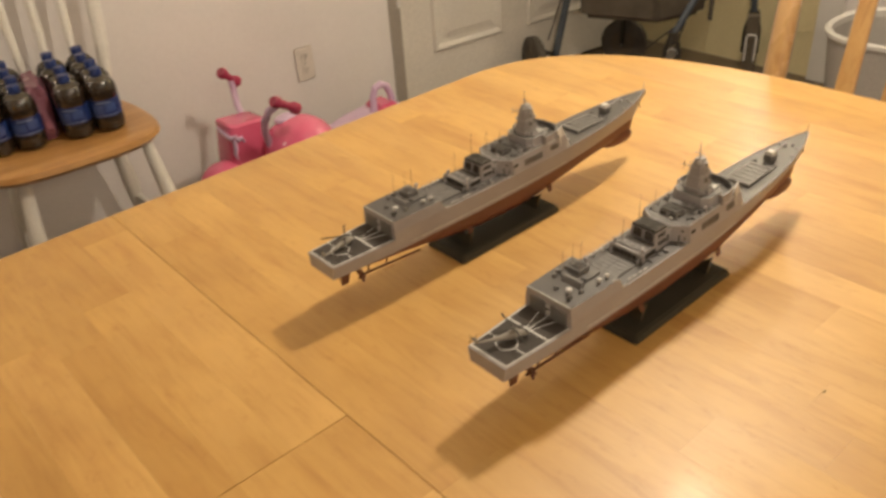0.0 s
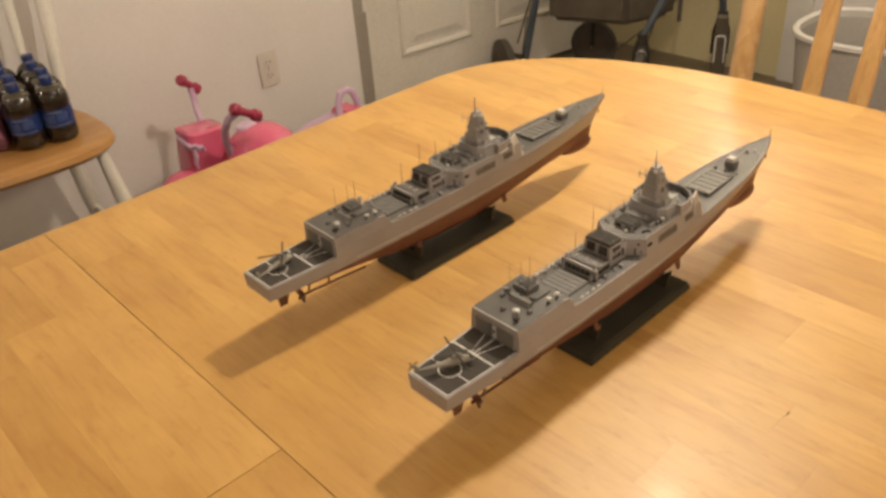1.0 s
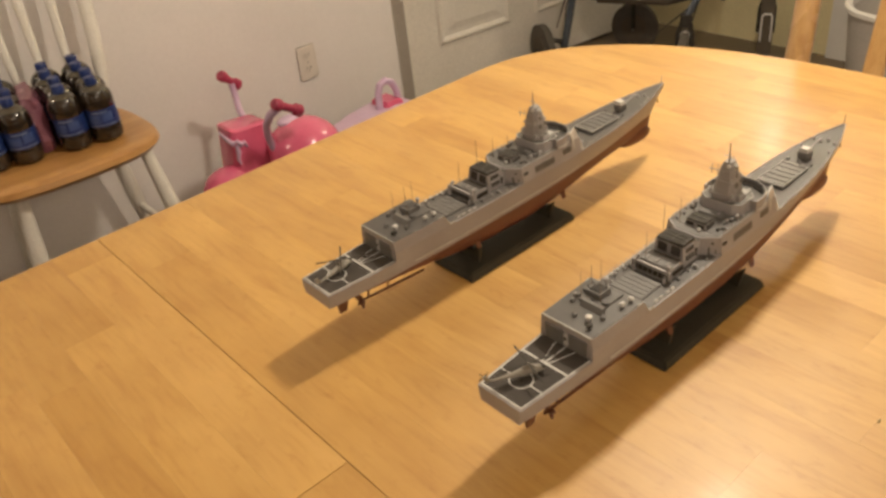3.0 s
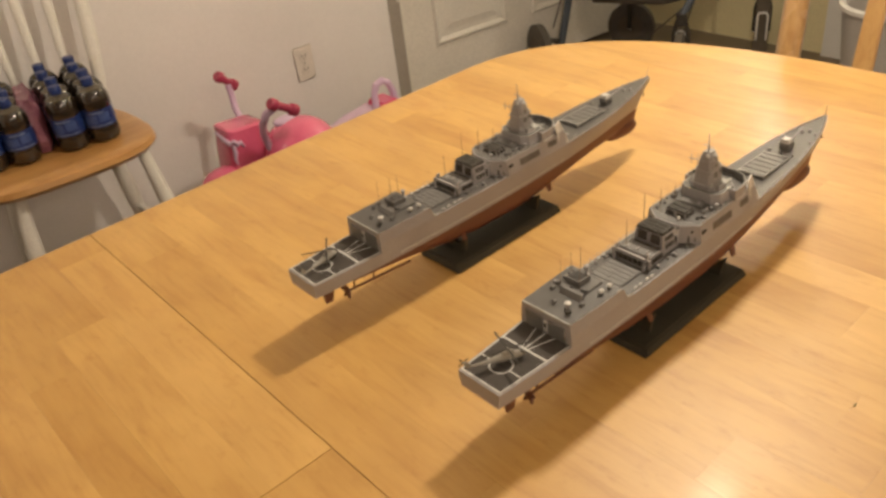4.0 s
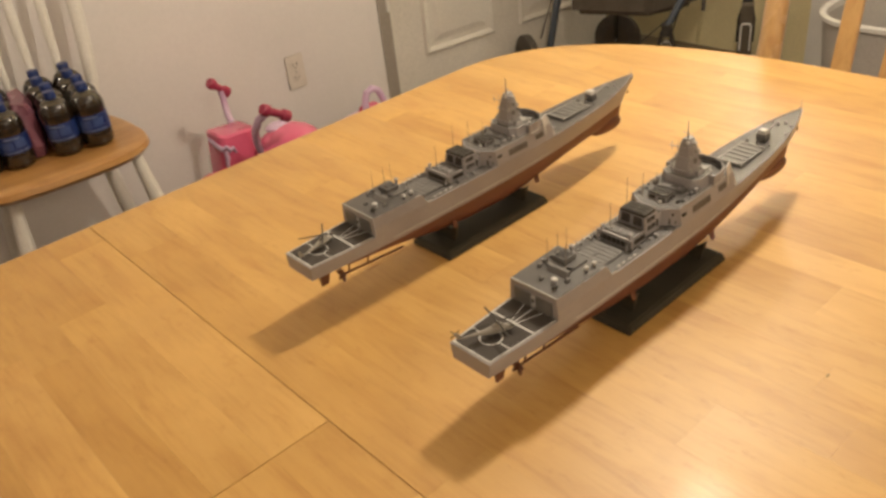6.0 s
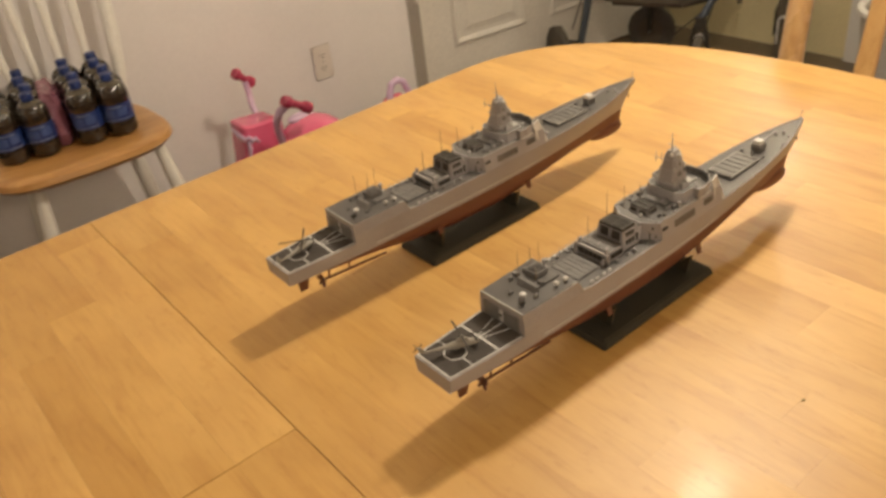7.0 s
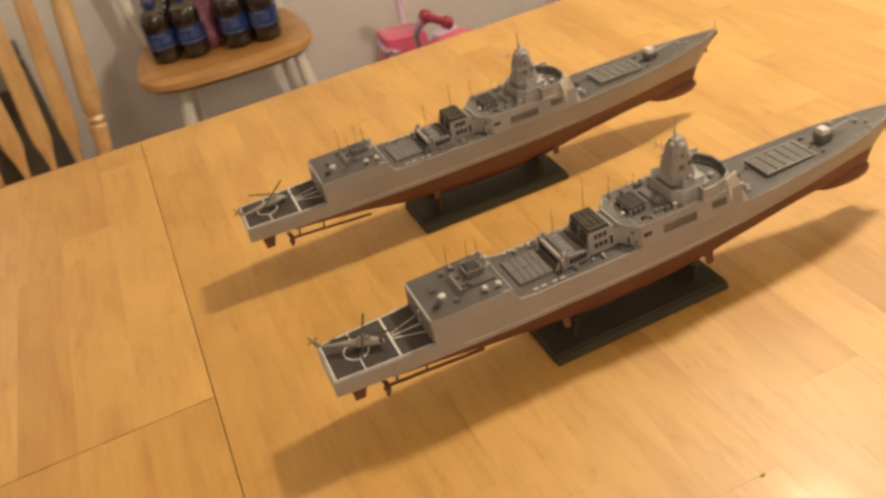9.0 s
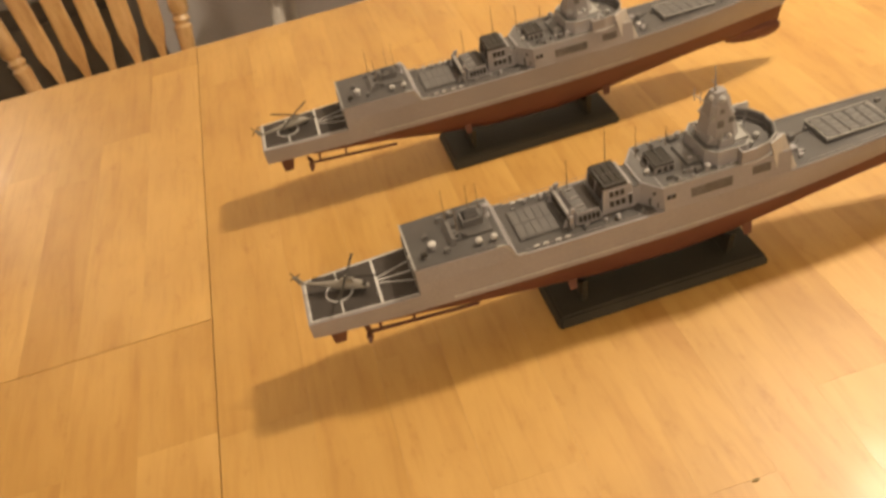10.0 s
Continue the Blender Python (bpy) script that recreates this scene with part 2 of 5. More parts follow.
def rings(bm, loops, caps=True, closed=True):
    """Skins a row of loops of equal length."""
    vs = [[bm.verts.new(p) for p in loop] for loop in loops]
    n = len(vs[0])
    for a, b in zip(vs, vs[1:]):
        for i in range(n if closed else n - 1):
            j = (i + 1) % n
            bm.faces.new((a[i], a[j], b[j], b[i]))
    if caps:
        bm.faces.new(vs[0][::-1])
        bm.faces.new(vs[-1])
    return vs


def lathe(bm, profile, n=16, centre=(0, 0, 0), squash=1.0):
    """Turns (radius, height) pairs about an upright axis."""
    cx, cy, cz = centre
    rings(bm, [[(cx + r * math.cos(2 * math.pi * k / n), cy + squash * r * math.sin(2 * math.pi * k / n), cz + z) for k in range(n)] for r, z in profile])


def rod(bm, points, radius, n=8, caps=True):
    """A round bar along a row of points; radius: one number or one for each point."""
    pts = [Vector(p) for p in points]
    rad = [radius] * len(pts) if isinstance(radius, (int, float)) else radius
    loops, side = [], None
    for i, p in enumerate(pts):
        d = (pts[min(i + 1, len(pts) - 1)] - pts[max(i - 1, 0)]).normalized()
        if side is None:
            side = d.orthogonal().normalized()
        side = (side - d * side.dot(d)).normalized()
        up = d.cross(side)
        loops.append([p + rad[i] * (math.cos(2 * math.pi * k / n) * side + math.sin(2 * math.pi * k / n) * up) for k in range(n)])
    rings(bm, loops, caps)


def turned(bm, a, b, profile, n=14):
    """A turned bar from a to b; profile: (way along, radius)."""
    a, b = Vector(a), Vector(b)
    rod(bm, [a.lerp(b, t) for t, r in profile], [r for t, r in profile], n)


def plate(bm, outline, z0, z1):
    low = [bm.verts.new((x, y, z0)) for x, y in outline]
    high = [bm.verts.new((x, y, z1)) for x, y in outline]
    bm.faces.new(low[::-1])
    bm.faces.new(high)
    n = len(outline)
    for i in range(n):
        j = (i + 1) % n
        bm.faces.new((low[i], low[j], high[j], high[i]))


def made(build, *args, **kw):
    bm = bmesh.new()
    build(bm, *args, **kw)
    return bm


# ---- the room ----
WALL_Y, WALL_X = 1.38, 2.82
X0, Y0, HIGH = -2.3, -3.3, 2.44
DOOR_A, DOOR_B = 1.557, 2.66


def slab(name, x0, x1, y0, y1, z0, z1, material, label, category):
    return tagged(part(name, made(block, x0, x1, y0, y1, z0, z1), material, smooth=0), label, category, kind="structure")


slab("floor", X0 - 0.1, WALL_X + 0.1, Y0 - 0.1, WALL_Y + 0.3, -0.1, 0.0, "floor", "dark brown mottled sheet vinyl floor under the table", "floor")
slab("ceiling", X0 - 0.1, WALL_X + 0.1, Y0 - 0.1, WALL_Y + 0.3, HIGH, HIGH + 0.1, "ceiling", "plain white painted ceiling of the dining room", "ceiling")
north = made(block, X0 - 0.1, DOOR_A - 0.05, WALL_Y, WALL_Y + 0.12, 0, HIGH)
block(north, DOOR_B + 0.05, WALL_X + 0.1, WALL_Y, WALL_Y + 0.12, 0, HIGH)
block(north, DOOR_A - 0.05, DOOR_B + 0.05, WALL_Y, WALL_Y + 0.12, 2.06, HIGH)
tagged(part("wall_north", north, "wall", smooth=0), "pale beige painted wall behind the white chair", "wall", kind="structure")
slab("wall_east", WALL_X, WALL_X + 0.12, Y0, WALL_Y, 0, HIGH, "wallfar", "yellowish ochre painted wall at the far side", "wall")
slab("wall_south", X0 - 0.1, WALL_X + 0.1, Y0 - 0.12, Y0, 0, HIGH, "wall", "pale beige painted wall behind the camera", "wall")
slab("wall_west", X0 - 0.12, X0, Y0, WALL_Y, 0, HIGH, "wall", "pale beige painted wall at the table's other end", "wall")
slab("wall_closet", DOOR_A - 0.1, DOOR_B + 0.1, WALL_Y + 0.2, WALL_Y + 0.24, 0, HIGH, "wall", "plain wall behind the panelled door", "wall")
slab("trim_rail", WALL_X - 0.02, WALL_X, 0.412, WALL_Y - 0.02, 0.335, 0.43, "rail", "brown wooden rail across the ochre wall", "trim")

# the panelled door, in its frame
door = tagged(thing("door_1", "slightly open off-white panelled door in a painted frame", "door"), kind="structure")
bm = bmesh.new()
FACE = WALL_Y + 0.012
block(bm, DOOR_A + 0.004, DOOR_B - 0.004, FACE, FACE + 0.035, 0.012, 2.035)
soften(bm, 0.002, 1)
leaf = part("leaf", bm, "door", door)
HINGE = Vector((DOOR_A, FACE, 0))
leaf.matrix_basis = Matrix.Translation(HINGE) @ pose(0, 0, 0, 0, 0, -7) @ Matrix.Translation(-HINGE)


def raised_panel(bm, x0, x1, z0, z1):
    """A moulded frame with a raised field."""
    def ring_at(d, y):
        return [(x0 + d, y, z0 + d), (x1 - d, y, z0 + d), (x1 - d, y, z1 - d), (x0 + d, y, z1 - d)]
    rings(bm, [ring_at(0, FACE), ring_at(0.008, FACE - 0.009), ring_at(0.016, FACE - 0.009), ring_at(0.028, FACE - 0.002),
               ring_at(0.045, FACE - 0.002), ring_at(0.07, FACE - 0.007)], caps=False)
    v = [bm.verts.new(p) for p in ring_at(0.07, FACE - 0.007)]
    bm.faces.new(v)


MID = (DOOR_A + DOOR_B) / 2
for z0, z1 in ((0.205, 0.86), (1.0, 1.6), (1.68, 1.95)):
    for x0, x1 in ((DOOR_A + 0.145, MID - 0.062), (MID + 0.062, DOOR_B - 0.145)):
        part("door_panel", made(raised_panel, x0, x1, z0, z1), "door", leaf, smooth=0)
bm = bmesh.new()
rod(bm, ((DOOR_A - 0.006, FACE - 0.012, 0.415), (DOOR_A - 0.006, FACE - 0.012, 0.50)), 0.008, 10)
block(bm, DOOR_A - 0.024, DOOR_A + 0.01, FACE - 0.010, FACE - 0.002, 0.415, 0.50)
part("hinge", bm, "whiteplastic", door)
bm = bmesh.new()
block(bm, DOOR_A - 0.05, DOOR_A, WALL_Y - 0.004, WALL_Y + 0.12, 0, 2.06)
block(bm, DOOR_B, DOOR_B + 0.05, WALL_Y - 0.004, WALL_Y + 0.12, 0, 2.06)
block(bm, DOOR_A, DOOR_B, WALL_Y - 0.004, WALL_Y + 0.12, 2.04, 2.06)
part("door_frame", bm, "jamb", door, "door jamb with its shade painted dark grey", smooth=0)

# the electric outlet
outlet = thing("wall_outlet", "ivory duplex electric outlet on the beige wall", "outlet", pose(1.128, WALL_Y, 0.326))
bm = made(block, -0.036, 0.036, -0.0045, 0, -0.058, 0.058)
soften(bm, 0.004, 3)
part("plate", bm, "plate", outlet)
for s in (-1, 1):
    bm = bmesh.new()
    block(bm, -0.016, 0.016, -0.0062, -0.0045, s * 0.022 - 0.013, s * 0.022 + 0.013)
    soften(bm, 0.002)
    socket = part("socket", bm, "plate", outlet)
    bm = bmesh.new()
    block(bm, -0.008, -0.0055, -0.0067, -0.0062, s * 0.022 - 0.001, s * 0.022 + 0.008)
    block(bm, 0.0055, 0.008, -0.0067, -0.0062, s * 0.022 - 0.001, s * 0.022 + 0.008)
    rod(bm, ((0, -0.0060, s * 0.022 - 0.007), (0, -0.0067, s * 0.022 - 0.007)), 0.0025, 8)
    part("slots", bm, "slot", socket)
part("screw", made(rod, ((0, -0.0045, 0), (0, -0.0058, 0)), 0.003, 8), "metal", outlet)

# ---- the dining table ----
TOP = 0.75
CX, CY, STRAIGHT, END, HALF_Y, POWER = -0.23, -0.506, 0.85, 0.325, 0.522, 2.45


def oval(inset, z, n=160):
    """The table's outline, straight along its sides with rounded ends, drawn in by inset, at the height z."""
    out = []
    for k in range(n):
        a = 2 * math.pi * (k + 0.5) / n
        c, s = math.cos(a), math.sin(a)
        x = math.copysign(STRAIGHT + abs(c) ** (2 / POWER) * (END - inset), c)
        y = math.copysign(abs(s) ** (2 / POWER) * (HALF_Y - inset), s)
        out.append((CX + x, CY + y, z))
    return out


table = thing("dining_table", "oval blond butcher-block dining table with a leaf seam", "table")
part("table_core", made(rings, [oval(0.012, TOP - 0.026), oval(0.012, TOP - 0.004)]), "core", table, "dark underside of the top")
bm = bmesh.new()
outer, inner = oval(0.10, 0), oval(0.125, 0)
vs = [[bm.verts.new((x, y, z)) for x, y, _ in loop] for loop, z in ((outer, TOP - 0.026), (outer, TOP - 0.10), (inner, TOP - 0.10), (inner, TOP - 0.026))]
for a, b in zip(vs, vs[1:] + vs[:1]):
    for i in range(len(a)):
        j = (i + 1) % len(a)
        bm.faces.new((a[j], a[i], b[i], b[j]))
part("apron", bm, "chairwood", table)
LEG = ((0, 0.03), (0.08, 0.036), (0.1, 0.026), (0.14, 0.037), (0.45, 0.041), (0.62, 0.036), (0.66, 0.027), (0.7, 0.038), (0.72, 0.038), (0.74, 0.04), (1, 0.04))
for sx in (-1, 1):
    for sy in (-1, 1):
        x, y = CX + sx * 0.82, CY + sy * 0.33
        part("leg", made(turned, (x, y, 0), (x, y, TOP - 0.026), LEG, 18), "chairwood", table)

# ---- the two ship models ----
# Millimetres: x from the stern forwards, y to port, z from the table's top.
MM = 0.001
# x, half width at the deck, at the edge of the red paint, lowest point, deck height, height of the red paint's edge
STATIONS = ((0, 21.5, 19.5, 52.6, 67, 52.6), (12, 22.3, 20.9, 51.5, 67, 52.6), (40, 24.2, 23.5, 48, 67, 53.3), (73.9, 26, 25.5, 43.5, 67, 53.3), (74.3, 26, 25.3, 43.4, 76, 53.3),
            (110, 27.2, 26.7, 36, 76, 53.3), (150, 28, 27.5, 28, 76, 53.3), (200, 28.3, 27.9, 21, 76, 53.3), (260, 28.3, 27.3, 19, 76, 53.3), (300, 28.2, 25.7, 22, 76, 53.6),
            (335, 27.6, 23.0, 27, 76.3, 53.6), (370, 26.2, 19.3, 31, 77, 53.6), (400, 24.6, 15.4, 33.5, 78, 53.6), (425, 22.2, 11.4, 34, 79.2, 53.6), (450, 18.4, 7.4, 33.5, 80.6, 53.6),
            (470, 14.3, 4.4, 33, 81.8, 54.0), (484, 10.9, 2.5, 35, 82.7, 54.0),
            (488, 9.7, 1.8, 53.4, 83, 54), (496, 7.0, 1.2, 63.5, 83.6, 63.5), (505, 3.8, 0.8, 74, 84.4, 74), (514, 0.7, 0.5, 82.5, 85, 82.5))


def station(x):
    for a, b in zip(STATIONS, STATIONS[1:]):
        if a[0] <= x <= b[0]:
            t = (x - a[0]) / (b[0] - a[0])
            return [p + (q - p) * t for p, q in zip(a, b)]
    return list(STATIONS[-1])


def hull_side(s, above):
    """Half a cross-section of the hull: above the edge of the red paint, or below it."""
    x, wide, water, low, high, mark = s
    if above:
        mid = mark + 0.42 * (high - mark)
        return [(water, mark), (water + 0.58 * (wide - water), mid), (water + 0.93 * (wide - water), high - 5.5), (wide, high)]
    drop = max(0.05, mark - low)
    return [(min(1.2, water), mark - drop), (0.52 * water, mark - 0.88 * drop), (0.90 * water, mark - 0.5 * drop), (water, mark)]


def hull_upper(bm):
    loops = []
    for s in STATIONS:
        right = hull_side(s, True)
        pts = [(s[0], -y, z) for y, z in right] + [(s[0], y, z) for y, z in right[::-1]]
        loops.append([tuple(c * MM for c in p) for p in pts])
    rings(bm, loops)


def hull_lower(bm):
    loops = []
    for s in STATIONS[2:-1]:
        left = hull_side(s, False)
        pts = [(s[0], y, z) for y, z in left[::-1]] + [(s[0], -y, z) for y, z in left]
        loops.append([tuple(c * MM for c in p) for p in pts])
    rings(bm, loops)


def bulb(bm):
    """The drop-shaped dome under the bow."""
    loops = []
    for t in (0.0, 0.06, 0.18, 0.35, 0.55, 0.75, 0.9, 0.97, 1.0):
        x = 430 + 59 * t
        r = 9.6 * math.sqrt(max(0.0015, 1 - (2 * abs(t - 0.62) / (1.24 if t < 0.62 else 0.76)) ** 2.4))
        z = 35.5 - 1.5 * t
        loops.append([(x * MM, 0.66 * r * MM * math.cos(a), (z + r * math.sin(a)) * MM) for a in (2 * math.pi * k / 14 for k in range(14))])
    rings(bm, loops)


def mbox(bm, x0, x1, y0, y1, z0, z1, top=0.0):
    block(bm, x0 * MM, x1 * MM, y0 * MM, y1 * MM, z0 * MM, z1 * MM, top * MM)


def mhexa(bm, low, high):
    hexa(bm, [tuple(c * MM for c in p) for p in low], [tuple(c * MM for c in p) for p in high])


def mrod(bm, pts, r, n=6):
    rod(bm, [tuple(c * MM for c in p) for p in pts], [k * MM for k in r] if isinstance(r, (tuple, list)) else r * MM, n)


def mlathe(bm, profile, x, y, z, n=14):
    lathe(bm, [(r * MM, h * MM) for r, h in profile], n, (x * MM, y * MM, z * MM))


def deck_plate(bm, x0, x1, inset, z, thick=0.5, steps=10):
    """A deck that follows the hull's width between two stations."""
    xs = [x0 + (x1 - x0) * k / steps for k in range(steps + 1)]
    right = [(x, -max(0.4, station(x)[1] - inset)) for x in xs]
    left = [(x, max(0.4, station(x)[1] - inset)) for x in xs[::-1]]
    zs = [station(x)[4] if z is None else z for x, _ in right + left]
    low = [bm.verts.new((x * MM, y * MM, (h - 0.3) * MM)) for (x, y), h in zip(right + left, zs)]
    high = [bm.verts.new((x * MM, y * MM, (h + thick) * MM)) for (x, y), h in zip(right + left, zs)]
    n = len(low)
    k = len(xs)
    for row, turn in ((high, 1), (low, -1)):
        for i in range(k - 1):
            quad = (row[i], row[i + 1], row[n - 2 - i], row[n - 1 - i])
            bm.faces.new(quad[::turn])
    for i in range(n):
        j = (i + 1) % n
        bm.faces.new((low[i], low[j], high[j], high[i]))


def flush_block(bm, x0, x1, z0, z1, lean0, lean1, steps=6, front=0.0, back=0.0):
    """A house as wide as the hull, its sides leaning in; front and back: how far its ends lean in at the top."""
    loops = []
    for k in range(steps + 1):
        t = k / steps
        xa, xb = x0 + (x1 - x0) * t, (x0 + back) + (x1 - front - x0 - back) * t
        wa, wb = station(xa)[1] - lean0, station(xa)[1] - lean1
        loops.append([(xa * MM, -wa * MM, z0 * MM), (xa * MM, wa * MM, z0 * MM), (xb * MM, wb * MM, z1 * MM), (xb * MM, -wb * MM, z1 * MM)])
    rings(bm, loops)


def grille(bm, x0, x1, y, z0, z1, n, deep=0.5, lean=0.0):
    """A louvred panel in a ship's side: one folded sheet; lean: how far it leans in towards its top."""
    zig = []
    for k in range(n):
        a, b = x0 + (x1 - x0) * k / n, x0 + (x1 - x0) * (k + 1) / n
        zig += [(a, 0.0), (a + 0.15 * (b - a), deep), (a + 0.7 * (b - a), deep), (a + 0.85 * (b - a), 0.0)]
    zig.append((x1, 0.0))
    s = 1 if y > 0 else -1
    loops = []
    for z, dy in ((z0, 0.0), (z1, lean)):
        front = [(x * MM, (y + s * (d - dy)) * MM, z * MM) for x, d in zig]
        loops.append(front + [(x1 * MM, (y - s * (1.5 + dy)) * MM, z * MM), (x0 * MM, (y - s * (1.5 + dy)) * MM, z * MM)])
    rings(bm, loops if s < 0 else [lp[::-1] for lp in loops])


def warship(m, label):
    ship = thing("model_warship", label, "model ship", m, "model ships on the table")
    P = lambda name, bm, mat, parent=ship, text="", smooth=38: part(name, bm, mat, parent, text, smooth)
    hull = P("hull", made(hull_upper), "grey", text="light grey hull side")
    P("underbody", made(hull_lower), "red", text="oxide red lower hull")
    P("bow_bulb", made(bulb), "red", hull)
    # decks
    P("flight_deck", made(deck_plate, 2.5, 73.5, 2.2, 67), "flight", text="dark flight deck with white lines")
    bm = bmesh.new()
    for x0, x1, y0, y1 in ((2.2, 73, -24.0, -23.1), (2.2, 73, 23.1, 24.0), (48.5, 50.2, -22.5, 22.5), (50, 73, -0.5, 0.5), (23.3, 24.3, -20.6, -9), (23.3, 24.3, 9, 20.6), (1.8, 3.1, -19.5, 19.5)):
        if x1 - x0 > 60 and abs(y0) > 10:
            s = -1 if y0 < 0 else 1
            hexa(bm, [(a * MM, b * MM, 67.5 * MM) for a, b in ((2.2, s * 19.9 - 0.45), (73, s * 24 - 0.45), (73, s * 24 + 0.45), (2.2, s * 19.9 + 0.45))],
                 [(a * MM, b * MM, 67.75 * MM) for a, b in ((2.2, s * 19.9 - 0.45), (73, s * 24 - 0.45), (73, s * 24 + 0.45), (2.2, s * 19.9 + 0.45))])
        else:
            mbox(bm, x0, x1, y0, y1, 67.5, 67.75)
    for s in (-1, 1):
        hexa(bm, [(a * MM, b * MM, 67.5 * MM) for a, b in ((50, s * 2.2), (73, s * 9.5), (73, s * 10.2), (50, s * 2.9))][:: s],
             [(a * MM, b * MM, 67.78 * MM) for a, b in ((50, s * 2.2), (73, s * 9.5), (73, s * 10.2), (50, s * 2.9))][:: s])
    n = 28
    ring_in, ring_out = [], []
    for k in range(n):
        a = 2 * math.pi * k / n
        ring_in.append((24 + 8.4 * math.cos(a), 8.4 * math.sin(a)))
        ring_out.append((24 + 9.5 * math.cos(a), 9.5 * math.sin(a)))
    lo_i, lo_o = [[bm.verts.new((x * MM, y * MM, 67.82 * MM)) for x, y in r] for r in (ring_in, ring_out)]
    for k in range(n):
        j = (k + 1) % n
        bm.faces.new((lo_o[k], lo_o[j], lo_i[j], lo_i[k]))
    P("deck_marking", bm, "mark", text="white landing circle and lines", smooth=0)
    P("mid_deck", made(deck_plate, 139, 236, 1.8, 76), "deck")
    P("fore_deck", made(deck_plate, 331, 511, 1.1, None, steps=22), "deck")
    # raised gunwale along the bow and the stern's edge
    for s in (-1, 1):
        pts = [(x, s * (station(x)[1] - 0.3), station(x)[4] + 0.7) for x in (331, 360, 385, 415, 440, 462, 480, 492, 503, 513)]
        P("bulwark", made(mrod, pts, 0.55, 5), "grey")
        pts = [(x, s * (station(x)[1] - 1.4), station(x)[4] + 3.2) for x in (345, 370, 395, 420, 445, 465, 485, 500, 510)]
        bm = made(mrod, pts, 0.13, 4)
        for x in range(345, 511, 11):
            mrod(bm, [(x, s * (station(x)[1] - 1.4), station(x)[4]), (x, s * (station(x)[1] - 1.4), station(x)[4] + 3.2)], 0.15, 4)
        P("railing", bm, "grey")
        bm = made(mrod, [(x, s * (station(x)[1] - 0.8), 79.2) for x in (146, 170, 200, 234)], 0.13, 4)
        for x in range(146, 235, 8):
            mrod(bm, [(x, s * (station(x)[1] - 0.8), 76), (x, s * (station(x)[1] - 0.8), 79.2)], 0.15, 4)
        P("railing", bm, "grey")
    for s in (-1, 1):
        for k in range(4):
            x = 152 + 6.5 * k + 2 * (k > 1)
            y = s * (station(x)[1] - 3.4)
            P("life_raft", made(mrod, [(x, y, 77.2), (x + 0.4, y, 77.2), (x + 3.6, y, 77.2), (x + 4, y, 77.2)], (0.4, 0.9, 0.9, 0.4), 8), "radome", text="white raft canister")
    # hangar
    hangar = P("hangar", made(flush_block, 74.2, 141, 75.8, 87, -0.05, 1.3, front=5), "grey", text="light grey hangar block")
    bm = bmesh.new()
    mhexa(bm, [(75.2, -24.2, 87), (135, -25.9, 87), (135, 25.9, 87), (75.2, 24.2, 87)], [(75.2, -24.2, 87.6), (135, -25.9, 87.6), (135, 25.9, 87.6), (75.2, 24.2, 87.6)])
    P("hangar_roof", bm, "deck", hangar)
    for y in (-11.5, 11.5):
        bm = bmesh.new()
        zig = [(73.4, 67.6)]
        for k in range(6):
            zig += [(73.0, 68.0 + 2.3 * k), (73.0, 69.8 + 2.3 * k), (73.35, 70.0 + 2.3 * k)]
        loops = [[(x * MM, q * MM, z * MM) for x, z in zig + [(74.5, 81.7), (74.5, 67.6)]] for q in (y + 8.5, y - 8.5)]
        rings(bm, loops)
        P("hangar_door", bm, "midgrey", hangar, smooth=0)
    for s in (-1, 1):
        P("roof_lip", made(mrod, [(128, s * 25.6, 87.5), (133.5, s * 25.9, 87.0), (136.5, s * 26.5, 82), (139.5, s * 27.2, 77.4), (147, s * 27.5, 76.6)], 0.75, 6), "pale", hangar)
    P("hangar_lip", made(mbox, 73.8, 75.0, -24.2, 24.2, 86.2, 87.9), "pale", hangar)
    for s in (-1, 1):
        P("side_vent", made(grille, 113, 127, s * 25.9, 76.0, 80.5, 9), "vent", hangar, smooth=0)
    P("hangar_hatch", made(mbox, 72.7, 74.2, -2.4, 1.4, 70.5, 79.5), "radome", hangar, "small white door between the hangar doors", smooth=0)
    P("hatch_window", made(mbox, 72.4, 72.8, -1.6, 0.6, 74.5, 77.5), "black", hangar, smooth=0)
    # roof gear
    dome = ((2.1, 0), (2.1, 2.2), (3.0, 2.6), (3.5, 4.4), (3.0, 6.2), (1.6, 7.2), (0.3, 7.5))
    for x, y, k in ((90, -9, 1.0),):
        foot = P("radome_foot", made(mlathe, ((2.3, 0), (2.1, 2.0), (1.7, 3.4)), x, y, 87.5), "grey")
        P("radome", made(mlathe, ((1.5, 3.0), (2.7, 3.4), (2.9, 4.0), (2.5, 4.6), (1.3, 5.0), (0.2, 5.1)), x, y, 87.5), "radome", foot, "white satellite dome")
    for x, y in ((119, -18), (129, -18.5)):
        stem = P("decoy_mount", made(mlathe, ((1.5, 0), (1.2, 1.6), (1.4, 2.4)), x, y, 87.5, 10), "cell")
        bm = made(mbox, x - 2.2, x + 2.2, y - 2.0, y + 2.0, 89.7, 92.2, 0.5)
        soften(bm, 0.0004, 1)
        P("decoy_launcher", bm, "radome", stem, "small white box launcher")
    mount = P("deck_mount", made(mlathe, ((2.0, 0), (1.8, 1.4), (1.2, 1.8)), 83, -15.5, 87.5, 10), "midgrey")
    P("mount_head", made(mbox, 80.6, 85.2, -17.2, -13.8, 89.2, 91.4, 0.5), "black", mount, "dark mounted head", smooth=0)
